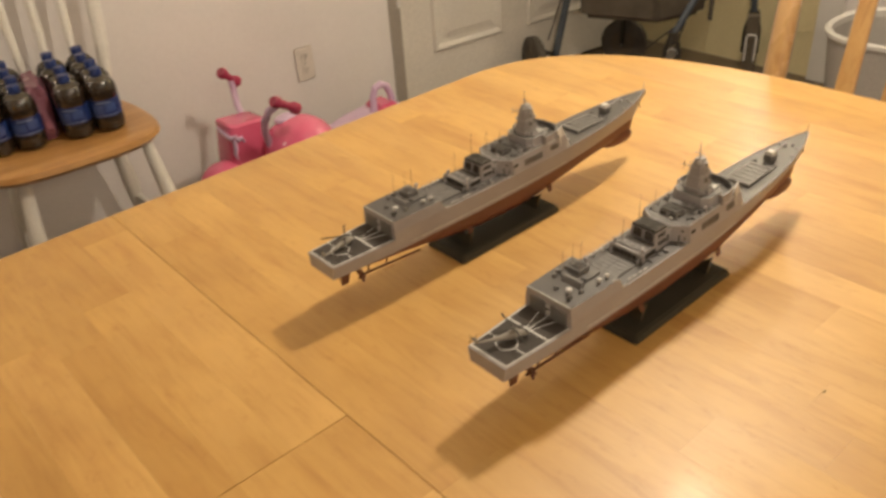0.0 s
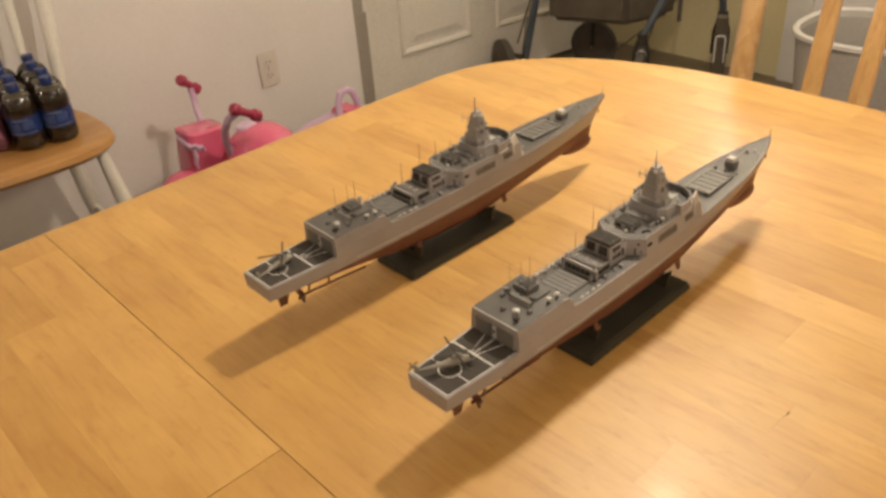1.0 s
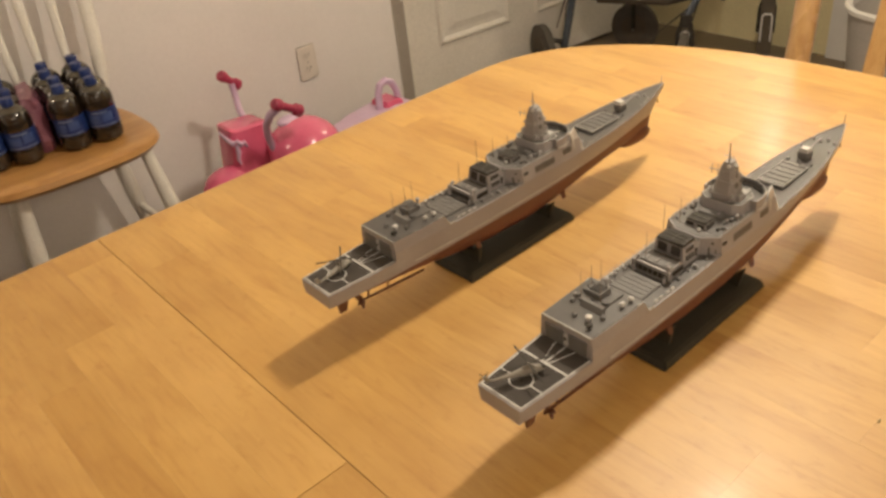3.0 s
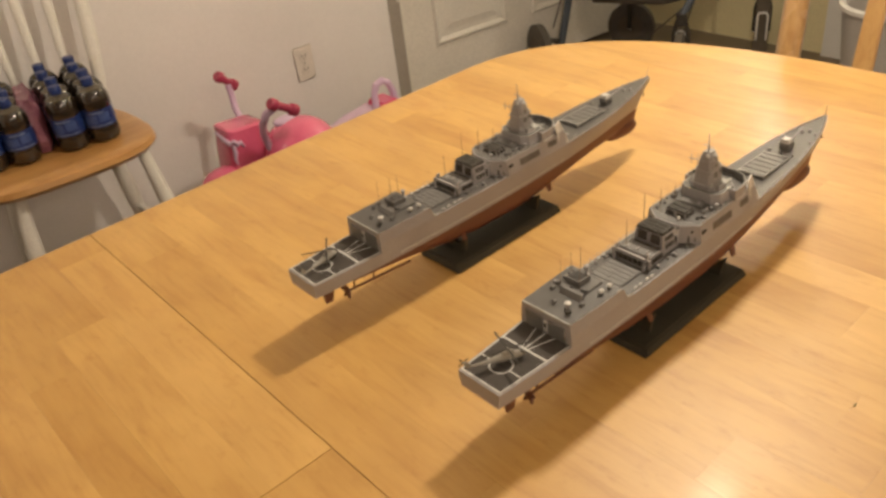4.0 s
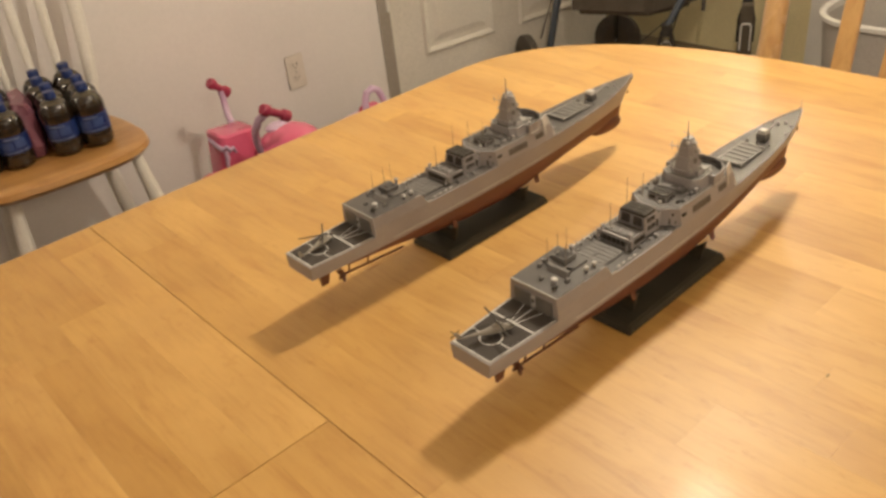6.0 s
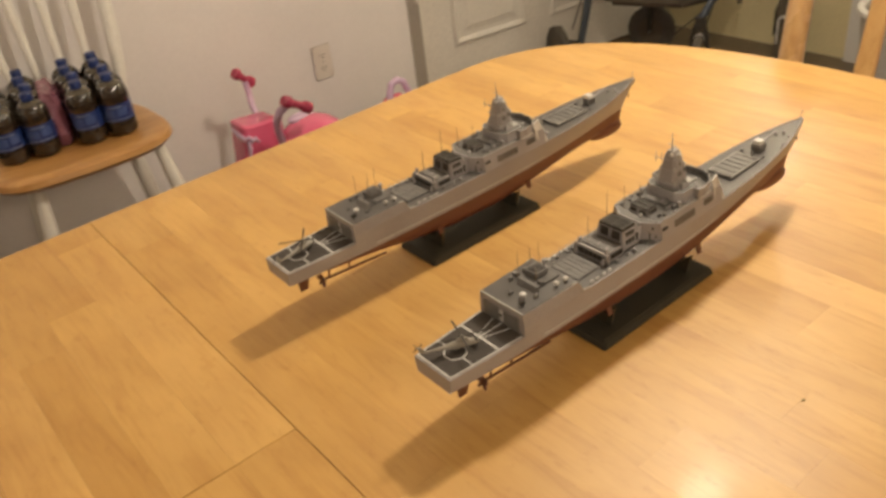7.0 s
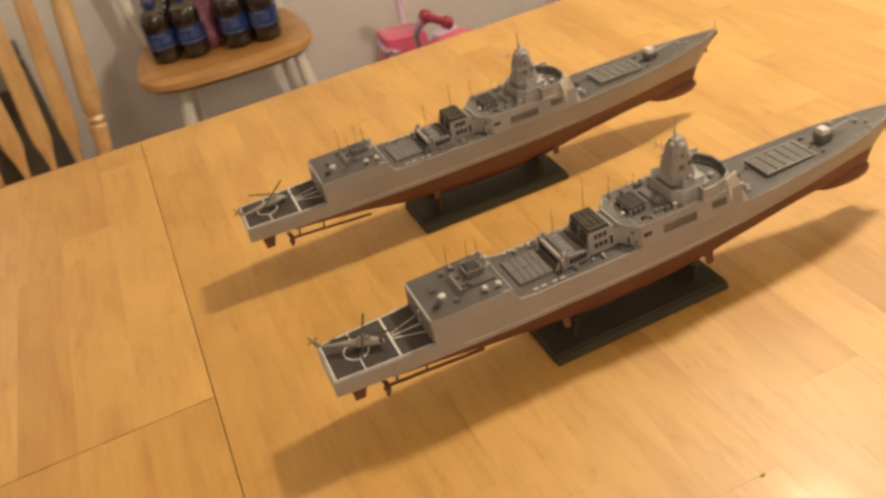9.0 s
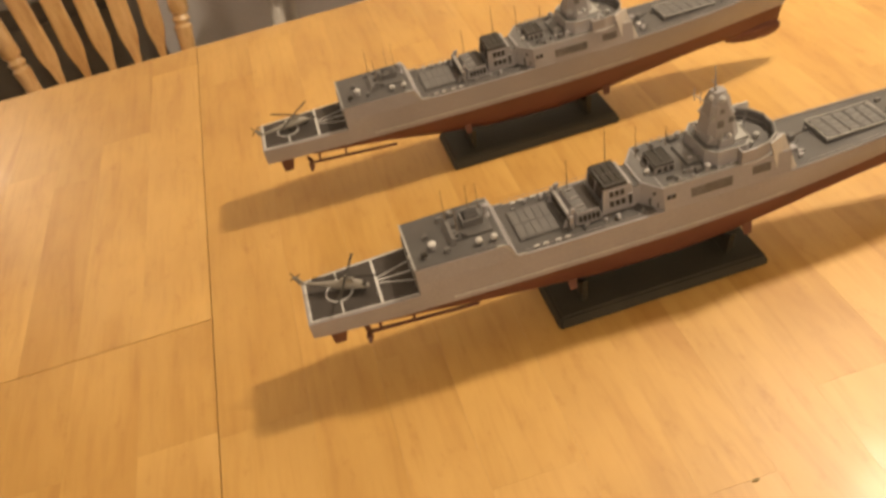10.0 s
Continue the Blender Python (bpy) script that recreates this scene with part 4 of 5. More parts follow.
    for x, y in ((468, 2.5), (474, -2.5)):
        P("capstan", made(mlathe, ((1.8, 0), (1.8, 1.2), (1.1, 2.0), (1.5, 3.0), (0.4, 3.4)), x, y, 82, 10), "grey")
    P("jack_staff", made(mrod, [(510, 0, 84.6), (511, 0, 97)], (0.4, 0.2), 5), "grey")
    for s in (-1, 1):
        P("anchor", made(mrod, [(496, s * 5.0, 72), (496.5, s * 5.6, 68), (498.5, s * 4.6, 66.6)], (0.7, 0.9, 0.5), 6), "black")
    # small fittings scattered over the decks
    fit_rng = random.Random(11)
    for x0, x1, y0, y1, z, count in ((79, 98, -20, 20, 87.6, 2), (106, 133, 15, 21, 87.6, 3), (177, 231, 18, 23.5, 76.5, 9), (177, 231, -23.5, -18, 76.5, 9),
                                     (146, 176, 17.5, 22, 76.5, 4), (264, 276, -22, 22, 92.9, 5), (244, 262, 16, 22, 92.9, 3), (244, 262, -22, -16, 92.9, 3), (341, 364, -19, 19, 76.9, 7), (416, 424, -14, 14, 79.4, 4)):
        for k in range(count):
            x, y = fit_rng.uniform(x0, x1), fit_rng.uniform(y0, y1)
            tone = fit_rng.choice(("grey", "cell", "mast", "midgrey", "deck"))
            if fit_rng.random() < 0.4:
                r = fit_rng.uniform(0.6, 1.1)
                P("deck_vent", made(mlathe, ((r, 0), (r * 0.9, 1.4), (r * 1.5, 1.8), (r * 1.3, 2.6), (0.2, 3.0)), x, y, z - 0.2, 8), tone)
            else:
                a, b, h = fit_rng.uniform(0.9, 2.2), fit_rng.uniform(0.8, 1.8), fit_rng.uniform(1.2, 2.8)
                P("deck_fitting", made(mbox, x - a, x + a, y - b, y + b, z - 0.3, z + h, 0.25), tone, smooth=0)
    # running gear
    for s in (-1, 1):
        gear = P("propeller_shaft", made(mrod, [(112, s * 14, 33), (36, s * 16, 40)], 1.3, 8), "rust")
        bm = bmesh.new()
        for k in range(5):
            a = 2 * math.pi * k / 5 + 0.3
            y, z = s * 16 + 7.2 * math.cos(a), 40 + 7.2 * math.sin(a)
            mrod(bm, [(36, s * 16, 40), (35, s * 16 + 3.4 * math.cos(a), 40 + 3.4 * math.sin(a)), (33.6, y, z)], (0.9, 2.2, 1.2), 6)
        mlathe(bm, ((1.4, -1.5), (1.4, 1.5), (0.4, 2)), 35, s * 16, 40, 8)
        P("propeller", bm, "rust", gear)
        P("shaft_strut", made(mrod, [(43, s * 16, 39.5), (44, s * 17.5, 49)], 1.0, 6), "rust", gear)
        P("shaft_strut", made(mrod, [(66, s * 15.2, 37), (67, s * 17, 45.5)], 0.9, 6), "rust", gear)
        bm = bmesh.new()
        mhexa(bm, [(11.5, s * 15 - 0.9, 38.5), (19, s * 15 - 0.9, 38.5), (19, s * 15 + 0.9, 38.5), (11.5, s * 15 + 0.9, 38.5)],
              [(10, s * 15 - 1.2, 53), (23, s * 15 - 1.2, 53), (23, s * 15 + 1.2, 53), (10, s * 15 + 1.2, 53)])
        P("rudder", bm, "rust")
        for x, half, drop in ((306, 4.2, 11.5), (176, 3.6, 10)):
            bm = bmesh.new()
            w = station(x)[2] * 0.8
            z = station(x)[5] - 0.45 * (station(x)[5] - station(x)[3])
            q = [(x - half * 0.7, w + 3, z - drop), (x + half * 0.6, w + 3, z - drop), (x + half * 0.6, w + 4.0, z - drop), (x - half * 0.7, w + 4.0, z - drop)]
            r = [(x - half, w - 2, z + 1), (x + half, w - 2, z + 1), (x + half, w, z + 1), (x - half, w, z + 1)]
            mhexa(bm, [(a, s * b, c) for a, b, c in q][::s], [(a, s * b, c) for a, b, c in r][::s])
            P("stabiliser_fin", bm, "rust", smooth=0)
    # a ledge along each side, the light it catches painted white
    for s in (-1, 1):
        pts = [(x, s * (station(x)[2] + 0.26 * (station(x)[1] - station(x)[2]) + 0.2), 57.5) for x in (95, 120, 150, 180, 220, 260, 300, 330)]
        P("side_line", made(mrod, pts, 0.4, 5), "radome", hull)
    return ship


SHIP_A = pose(0.073, -0.3745, TOP, 0, 0, -0.45)
SHIP_B = pose(0.083, -0.5955, TOP, 0, 0, 0.05)
first = warship(SHIP_A, "light grey model destroyer with red lower hull on a black stand")
copy_thing(first, SHIP_B)


def display_stand(m):
    stand = thing("display_stand", "black plastic display stand under a model ship", "display stand", m, "stands of the model ships")
    bm = bmesh.new()
    mhexa(bm, [(153, -31, 0), (313.5, -31, 0), (313.5, 30, 0), (153, 30, 0)], [(156.5, -27.5, 9), (310, -27.5, 9), (310, 26.5, 9), (156.5, 26.5, 9)])
    soften(bm, 0.0016, 2)
    part("base", bm, "stand", stand)
    for x in (178, 288):
        bm = bmesh.new()
        low = 18.2
        pts = [(-17, 8.5), (17, 8.5), (21, 30), (17.5, 27), (11, low + 2.2), (0, low), (-11, low + 2.2), (-17.5, 27), (-21, 30)]
        a = [bm.verts.new(((x - 2) * MM, y * MM, z * MM)) for y, z in pts]
        b = [bm.verts.new(((x + 2) * MM, y * MM, z * MM)) for y, z in pts]
        for i in range(len(pts)):
            j = (i + 1) % len(pts)
            bm.faces.new((a[i], a[j], b[j], b[i]))
        f1, f2 = bm.faces.new(a[::-1]), bm.faces.new(b)
        bmesh.ops.triangulate(bm, faces=[f1, f2])
        part("cradle", bm, "stand", stand, smooth=0)
    return stand


first = display_stand(pose(0.0745, -0.3787, TOP, 0, 0, 0.1))
copy_thing(first, pose(0.0905, -0.5975, TOP, 0, 0, 0.2))


def helicopter(m, rotor):
    heli = thing("model_helicopter", "tiny grey model helicopter with dark rotor blades", "model helicopter", m, "helicopters on the flight decks")
    bm = bmesh.new()
    loops = []
    for x, w, z0, z1 in ((-13, 0.5, 4.8, 5.8), (-5, 0.9, 3.9, 5.6), (2, 1.6, 2.6, 6.1), (8, 2.7, 1.4, 6.6), (15, 2.8, 1.3, 6.4), (19, 2.4, 1.4, 5.2), (22, 1.2, 1.9, 3.6)):
        zc, h = (z0 + z1) / 2, (z1 - z0) / 2
        loops.append([(x * MM, w * MM * math.cos(a), (zc + h * math.sin(a)) * MM) for a in (2 * math.pi * k / 10 for k in range(10))])
    rings(bm, loops)
    body = part("body", bm, "heli", heli)
    bm = bmesh.new()
    mhexa(bm, [(-14.5, -0.3, 4.8), (-11, -0.3, 5), (-11, 0.3, 5), (-14.5, 0.3, 4.8)], [(-16.5, -0.3, 10), (-14, -0.3, 10), (-14, 0.3, 10), (-16.5, 0.3, 10)])
    part("tail_fin", bm, "heli", body)
    bm = bmesh.new()
    for k in range(4):
        a = math.pi * k / 2 + 0.6
        mrod(bm, [(-15.5, 0.8, 9), (-15.5 + 3.6 * math.cos(a), 0.8, 9 + 3.6 * math.sin(a))], 0.35, 5)
    part("tail_rotor", bm, "black", heli)
    bm = bmesh.new()
    mbox(bm, 8, 15, -1.5, 1.5, 6.0, 7.8, 0.4)
    mrod(bm, [(11.5, 0, 7.4), (11.5, 0, 9.8)], 0.6, 6)
    part("rotor_hub", bm, "heli", heli)
    for k in range(4):
        a = math.pi * k / 2 + radians(rotor)
        c, s = math.cos(a), math.sin(a)
        bm = bmesh.new()
        mhexa(bm, [(11.5 + r * c + e * s, r * s - e * c, z) for r, e, z in ((0, 0.55, 9.2), (17.5, 0.55, 8.7), (17.5, -0.55, 8.7), (0, -0.55, 9.2))],
              [(11.5 + r * c + e * s, r * s - e * c, z) for r, e, z in ((0, 0.55, 9.6), (17.5, 0.55, 9.1), (17.5, -0.55, 9.1), (0, -0.55, 9.6))])
        part("rotor_blade", bm, "black", heli, smooth=0)
    for x, y in ((17, 0), (6, -2.4), (6, 2.4)):
        bm = made(mrod, [(x, y - 0.4, 0.7), (x, y + 0.4, 0.7)], 0.75, 8)
        mrod(bm, [(x, y, 0.8), (x, y * 0.7, 2.4)], 0.3, 5)
        part("wheel", bm, "black", heli)
    part("cockpit_glass", made(mbox, 18.2, 21.3, -1.75, 1.75, 3.4, 4.9, 0.4), "black", heli)
    return heli


for home, x, y, heading, rotor in ((SHIP_A, 18.0, -2.4, 16, 40), (SHIP_B, 17.3, 4.8, -22, 2)):
    helicopter(home @ pose(x * MM, y * MM, 0.0678, 0, 0, heading) @ Matrix.Scale(1.3, 4), rotor)

# ---- chairs ----
def rounded_seat(bm, w0, w1, d, z0, z1, n=44, power=3.2):
    """A saddle seat: w0 wide in front, w1 behind, d deep (front towards -y), with a rounded edge."""
    def loop(inset, z):
        out = []
        for k in range(n):
            a = 2 * math.pi * k / n
            c, s = math.cos(a), math.sin(a)
            y = math.copysign(abs(s) ** (2 / power), s) * (d / 2 - inset)
            w = w0 + (w1 - w0) * (y / d + 0.5)
            x = math.copysign(abs(c) ** (2 / power), c) * (w / 2 - inset)
            out.append((x, y, z))
        return out
    t = z1 - z0
    rings(bm, [loop(0.03, z0), loop(0.012, z0 + 0.15 * t), loop(0.0, z0 + 0.5 * t), loop(0.004, z0 + 0.85 * t), loop(0.014, z1), loop(0.05, z1 - 0.002), loop(0.11, z1 - 0.006)])


TURN_LEG = ((0, 0.011), (0.05, 0.014), (0.28, 0.018), (0.33, 0.013), (0.36, 0.018), (0.39, 0.013), (0.62, 0.020), (0.78, 0.019), (0.82, 0.013), (0.85, 0.018), (1, 0.014))
PLAIN_LEG = ((0, 0.012), (0.1, 0.015), (0.45, 0.021), (0.7, 0.019), (1, 0.014))


def legs_and_rungs(chair, w0, w1, d, top, wood, profile, splay=0.05, aside=0.0):
    feet, heads = [], []
    for sx, sy in ((-1, -1), (1, -1), (1, 1), (-1, 1)):
        w = w0 if sy < 0 else w1
        head = Vector((aside + sx * (w / 2 - 0.07), sy * (d / 2 - 0.065), top))
        foot = Vector((aside + sx * (w / 2 - 0.07 + splay), sy * (d / 2 - 0.065 + splay), 0.0))
        feet.append(foot), heads.append(head)
        part("leg", made(turned, foot, head, profile), wood, chair)
    bulge = ((0, 0.007), (0.15, 0.009), (0.5, 0.013), (0.85, 0.009), (1, 0.007))
    side = []
    for a, b, t in ((0, 3, 0.36), (1, 2, 0.36)):
        p, q = feet[a].lerp(heads[a], t), feet[b].lerp(heads[b], t)
        side.append((p + q) / 2)
        part("stretcher", made(turned, p, q, bulge, 10), wood, chair)
    part("stretcher", made(turned, side[0], side[1], bulge, 10), wood, chair)
    p, q = feet[0].lerp(heads[0], 0.52), feet[1].lerp(heads[1], 0.52)
    part("stretcher", made(turned, p, q, bulge, 10), wood, chair)


def white_chair(m):
    chair = thing("side_chair", "white painted spindle chair with a honey wood seat", "chair", m)
    part("seat", made(rounded_seat, 0.482, 0.41, 0.415, 0.405, 0.44), "seatwood", chair, "honey-coloured wooden seat")
    legs_and_rungs(chair, 0.435, 0.39, 0.40, 0.41, "whitepaint", PLAIN_LEG, 0.05, 0.022)
    flat = ((0, 0.007), (0.12, 0.0075), (0.35, 0.012), (0.5, 0.013), (0.7, 0.010), (1, 0.007))
    for k in range(7):
        t = (k - 3) / 3
        post = abs(k - 3) == 3
        a = Vector((t * 0.178, 0.165 - 0.02 * abs(t), 0.435))
        b = Vector((t * 0.262, 0.255 - 0.015 * abs(t), 1.0))
        if post:
            bend = [Vector((t * (0.178 + 0.15 * q - 0.11 * q * q), a.y + (b.y - a.y) * q, 0.435 + 0.565 * q)) for q in (0, 0.15, 0.3, 0.45, 0.6, 0.8, 1)]
            part("back_post", made(rod, bend, (0.013, 0.016, 0.018, 0.018, 0.017, 0.015, 0.012), 14), "whitepaint", chair)
        else:
            part("spindle", made(turned, a, b, flat, 10), "whitepaint", chair)
    bm = bmesh.new()
    loops = []
    for k in range(13):
        t = -1 + k / 6
        x, y = t * 0.285, 0.262 - 0.03 * t * t
        h = 0.042 * (1 - 0.35 * t * t)
        loops.append([(x, y - 0.011, 0.985), (x, y + 0.011, 0.985), (x, y + 0.016, 0.985 + h), (x, y + 0.004, 0.99 + h * 1.15), (x, y - 0.007, 0.985 + h)])
    rings(bm, loops)
    part("crest_rail", bm, "whitepaint", chair)
    return chair


def slat_shape(bm, foot, head, profile, thick=0.006):
    """A flat slat from foot to head; profile: (way along, half width), widths along x."""
    foot, head = Vector(foot), Vector(head)
    d = (head - foot).normalized()
    nrm = Vector((1, 0, 0)).cross(d).normalized()
    side = d.cross(nrm).normalized()
    loops = []
    for t, w in profile:
        p = foot.lerp(head, t)
        loops.append([p - side * w - nrm * thick * 0.5, p - side * w * 0.8 - nrm * thick, p + side * w * 0.8 - nrm * thick, p + side * w - nrm * thick * 0.5,
                      p + side * w + nrm * thick * 0.5, p + side * w * 0.8 + nrm * thick, p - side * w * 0.8 + nrm * thick, p - side * w + nrm * thick * 0.5])
    rings(bm, loops)


ARROW = ((0, 0.006), (0.04, 0.007), (0.09, 0.012), (0.14, 0.020), (0.17, 0.022), (0.4, 0.021), (0.7, 0.0175), (0.9, 0.013), (1, 0.008))
POST = ((0, 0.015), (0.1, 0.017), (0.13, 0.019), (0.14, 0.014), (0.155, 0.019), (0.17, 0.014), (0.185, 0.020), (0.25, 0.0205), (0.6, 0.019), (0.8, 0.015), (0.9, 0.017), (1, 0.012))


def wood_chair(m, label, low_half, high_half, slats, reach, widen, lean, stout=1.0):
    chair = thing("dining_chair", label, "chair", m, "honey wood chairs at the table")
    part("seat", made(rounded_seat, 0.44, 0.40, 0.41, 0.415, 0.45), "seatwood", chair)
    legs_and_rungs(chair, 0.44, 0.40, 0.41, 0.42, "chairwood", TURN_LEG, 0.05)
    foot_y, head_y = 0.17, 0.17 + lean
    for s in (-1, 1):
        part("back_post", made(turned, (s * low_half, foot_y - 0.01, 0.44), (s * high_half, head_y - 0.01, 1.03), [(a, r * stout) for a, r in POST]), "postwood", chair)
    for k in range(slats):
        t = reach * (-1 + 2 * k / (slats - 1))
        part("slat", made(slat_shape, (t * low_half, foot_y, 0.44), (t * high_half, head_y, 0.995), [(a, w * widen) for a, w in ARROW]), "chairwood", chair)
    bm = bmesh.new()
    loops = []
    for k in range(13):
        t = -1 + k / 6
        x, y = t * (high_half + 0.035), head_y + 0.012 - 0.02 * t * t
        h = 0.07 * (1 - 0.3 * t * t)
        loops.append([(x, y - 0.012, 0.965), (x, y + 0.012, 0.965), (x, y + 0.020, 0.97 + h), (x, y + 0.006, 0.975 + h * 1.12), (x, y - 0.006, 0.97 + h)])
    rings(bm, loops)
    part("crest_rail", bm, "chairwood", chair)
    return chair


white_chair(pose(0.228, 1.105, 0, 0, 0, -4) @ Matrix.Diagonal((1, 1, 1.058, 1)))
wood_chair(pose(-0.268, 0.51, 0), "honey wood arrow-back chair pulled up to the table's long side", 0.158, 0.235, 5, 0.66, 0.88, 0.11)
wood_chair(pose(1.00, -0.507, 0, 0, 0, -90), "honey wood slat-back chair at the table's rounded end", 0.252, 0.272, 4, 0.49, 0.84, 0.11, 1.12)

# ---- cola bottles on the white chair ----
FAT = 1.34
BOTTLE = ((0.020, 0), (0.028, 0.003), (0.0300, 0.012), (0.0306, 0.035), (0.0296, 0.040), (0.0296, 0.088), (0.0308, 0.092), (0.0309, 0.108), (0.0302, 0.118),
          (0.0278, 0.128), (0.0232, 0.1365))
NECK = ((0.0231, 0.1365), (0.0175, 0.1425), (0.0130, 0.1465), (0.0125, 0.154))


def cola_bottle(m):
    b = thing("cola_bottle", "small dark cola bottle with a blue label and cap", "bottle", m @ Matrix.Scale(0.915, 4), "cola bottles in packs on the chair")
    part("bottle", made(lathe, [(r * (FAT if r > 0.016 else 1), z) for r, z in BOTTLE], 20), "cola", b, "dark filled plastic bottle")
    lab = part("label", made(lathe, [(r * FAT, z) for r, z in ((0.0294, 0.040), (0.0301, 0.041), (0.0301, 0.087), (0.0294, 0.088))], 20), "label", b, "blue printed label")
    part("neck", made(lathe, [(r * (FAT if r > 0.016 else 1), z) for r, z in NECK], 20), "clear", b, "clear empty neck of the bottle")
    for z0, z1, a0, a1, tone in ((0.052, 0.074, -2.5, -1.75, "labelbar"), (0.056, 0.078, -1.6, -0.9, "labelbar"), (0.052, 0.070, -0.2, 0.9, "labelbar"), (0.079, 0.083, -2.2, -1.2, "labelpale"), (0.044, 0.047, -2.6, -0.8, "labelpale")):
        loops = []
        for k in range(7):
            a = a0 + (a1 - a0) * k / 6
            c, s = math.cos(a), math.sin(a)
            loops.append([(r * FAT * c, r * FAT * s, z) for r, z in ((0.0299, z0), (0.0304, z0), (0.0304, z1), (0.0299, z1))])
        part("label_print", made(rings, loops), tone, lab, smooth=0)
    bm = bmesh.new()
    n = 24
    loops = []
    for r, z in ((0.0142, 0.149), (0.0150, 0.150), (0.0150, 0.165), (0.0138, 0.1675)):
        loops.append([((r + (0.0003 if k % 2 and 0.1495 < z < 0.166 else 0)) * math.cos(2 * math.pi * k / n), (r + (0.0003 if k % 2 and 0.1495 < z < 0.166 else 0)) * math.sin(2 * math.pi * k / n), z) for k in range(n)])
    rings(bm, loops)
    part("cap", bm, "cap", b, "ribbed blue cap")
    part("neck_ring", made(lathe, ((0.0135, 0.1462), (0.0148, 0.1472), (0.0135, 0.1482)), 16), "cap", b)
    return b


SEAT = 0.4635
bottle = None
for ox, oy, turn, rows in ((0.090, 1.092, -12, 4), (0.270, 1.050, -12, 4)):
    c, s = math.cos(radians(turn)), math.sin(radians(turn))
    for r in range(rows):
        for k in range(2):
            u, v = k * 0.0735 + 0.006 * (r % 2), r * 0.0715
            place = pose(ox + c * u - 0.6 * s * v, oy + s * u + c * v, SEAT, 0, 0, turn + random.uniform(-35, 25) - 5)
            if oy + s * u + c * v > 1.30:
                continue
            bottle = copy_thing(bottle, place) if bottle else cola_bottle(place)
wrap = thing("pink_package", "crumpled translucent pink plastic package between the bottle packs", "package", pose(0.221, 1.155, SEAT, 0, 0, -12))
bm = bmesh.new()
loops = []
for z, w, d in ((0.0, 0.026, 0.092), (0.03, 0.031, 0.097), (0.07, 0.028, 0.092), (0.105, 0.029, 0.088), (0.132, 0.016, 0.078)):
    ring_pts = []
    for k in range(24):
        a = 2 * math.pi * k / 24
        f = 1 + 0.10 * math.sin(5 * a + z * 60) * (z > 0)
        ring_pts.append((w * f * math.copysign(abs(math.cos(a)) ** 0.6, math.cos(a)), d * f * math.copysign(abs(math.sin(a)) ** 0.6, math.sin(a)) * 0.9, z))
    loops.append(ring_pts)
rings(bm, loops)
part("film", bm, "wrap", wrap)

# ---- the pink ride-on toy by the wall ----
TOY_FLOOR = -0.0904
TOY_SIZE = 0.973
toy = thing("ride_on_toy", "pink and lavender plastic ride-on toy scooter with handlebars", "ride-on toy", Matrix.Translation((-0.055, -0.098, -TOY_SIZE * TOY_FLOOR)) @ Matrix.Scale(TOY_SIZE, 4))
bm = bmesh.new()
loops = []
for z, x0, x1, y0, y1 in ((0.09, 0.692, 0.842, 1.11, 1.25), (0.16, 0.698, 0.840, 1.12, 1.24), (0.250, 0.708, 0.838, 1.13, 1.225), (0.266, 0.708, 0.838, 1.13, 1.225), (0.272, 0.714, 0.832, 1.137, 1.218)):
    pts = []
    for k in range(32):
        a = 2 * math.pi * k / 32
        c, s = math.cos(a), math.sin(a)
        lift = 0.010 * (1 - c) if z > 0.24 else 0.0
        pts.append(((x0 + x1) / 2 + (x1 - x0) / 2 * math.copysign(abs(c) ** 0.32, c), (y0 + y1) / 2 + (y1 - y0) / 2 * math.copysign(abs(s) ** 0.32, s), z + lift))
    loops.append(pts)
rings(bm, loops)
fairing = part("front_fairing", bm, "pink", toy, "pink front fairing with a lavender fringe")
part("fairing_slot", made(rod, ((0.780, 1.155, 0.277), (0.818, 1.165, 0.272)), 0.004, 8), "magenta", fairing)
FRINGE = ((0.706, 1.20, 0.268), (0.702, 1.15, 0.262), (0.708, 1.128, 0.252), (0.718, 1.124, 0.258), (0.727, 1.124, 0.244), (0.737, 1.124, 0.248), (0.745, 1.124, 0.232))
part("fringe", made(rod, FRINGE, (0.004, 0.006, 0.007, 0.006, 0.008, 0.006, 0.003), 10), "lavender", fairing, "lavender scalloped fringe")
part("fringe", made(rod, ((0.714, 1.125, 0.246), (0.714, 1.122, 0.225), (0.708, 1.121, 0.205), (0.712, 1.119, 0.19)), (0.005, 0.007, 0.005, 0.002), 10), "lavender", fairing)


def ball(bm, c, r, n=20, rings_n=12, low=-0.5):
    loops = []
    for i in range(rings_n + 1):
        a = math.pi * (low + (0.5 - low) * i / rings_n)
        k = max(0.02, math.cos(a))
        loops.append([(c[0] + r[0] * k * math.cos(2 * math.pi * j / n), c[1] + r[1] * k * math.sin(2 * math.pi * j / n), c[2] + r[2] * math.sin(a)) for j in range(n)])
    rings(bm, loops)


part("front_fender", made(ball, (0.672, 1.15, 0.10), (0.082, 0.075, 0.085)), "pink", toy)
part("body_dome", made(ball, (0.882, 1.045, 0.190), (0.106, 0.112, 0.097)), "pink", toy, "glossy pink dome body")
part("dash_cap", made(ball, (0.868, 1.075, 0.279), (0.042, 0.026, 0.014)), "lavender", toy)
part("handlebar", made(rod, ((0.796, 1.20, 0.26), (0.806, 1.25, 0.29), (0.812, 1.266, 0.315), (0.814, 1.27, 0.335), (0.812, 1.272, 0.362)), 0.0095, 12), "lavender", toy, "lavender handlebar tube")
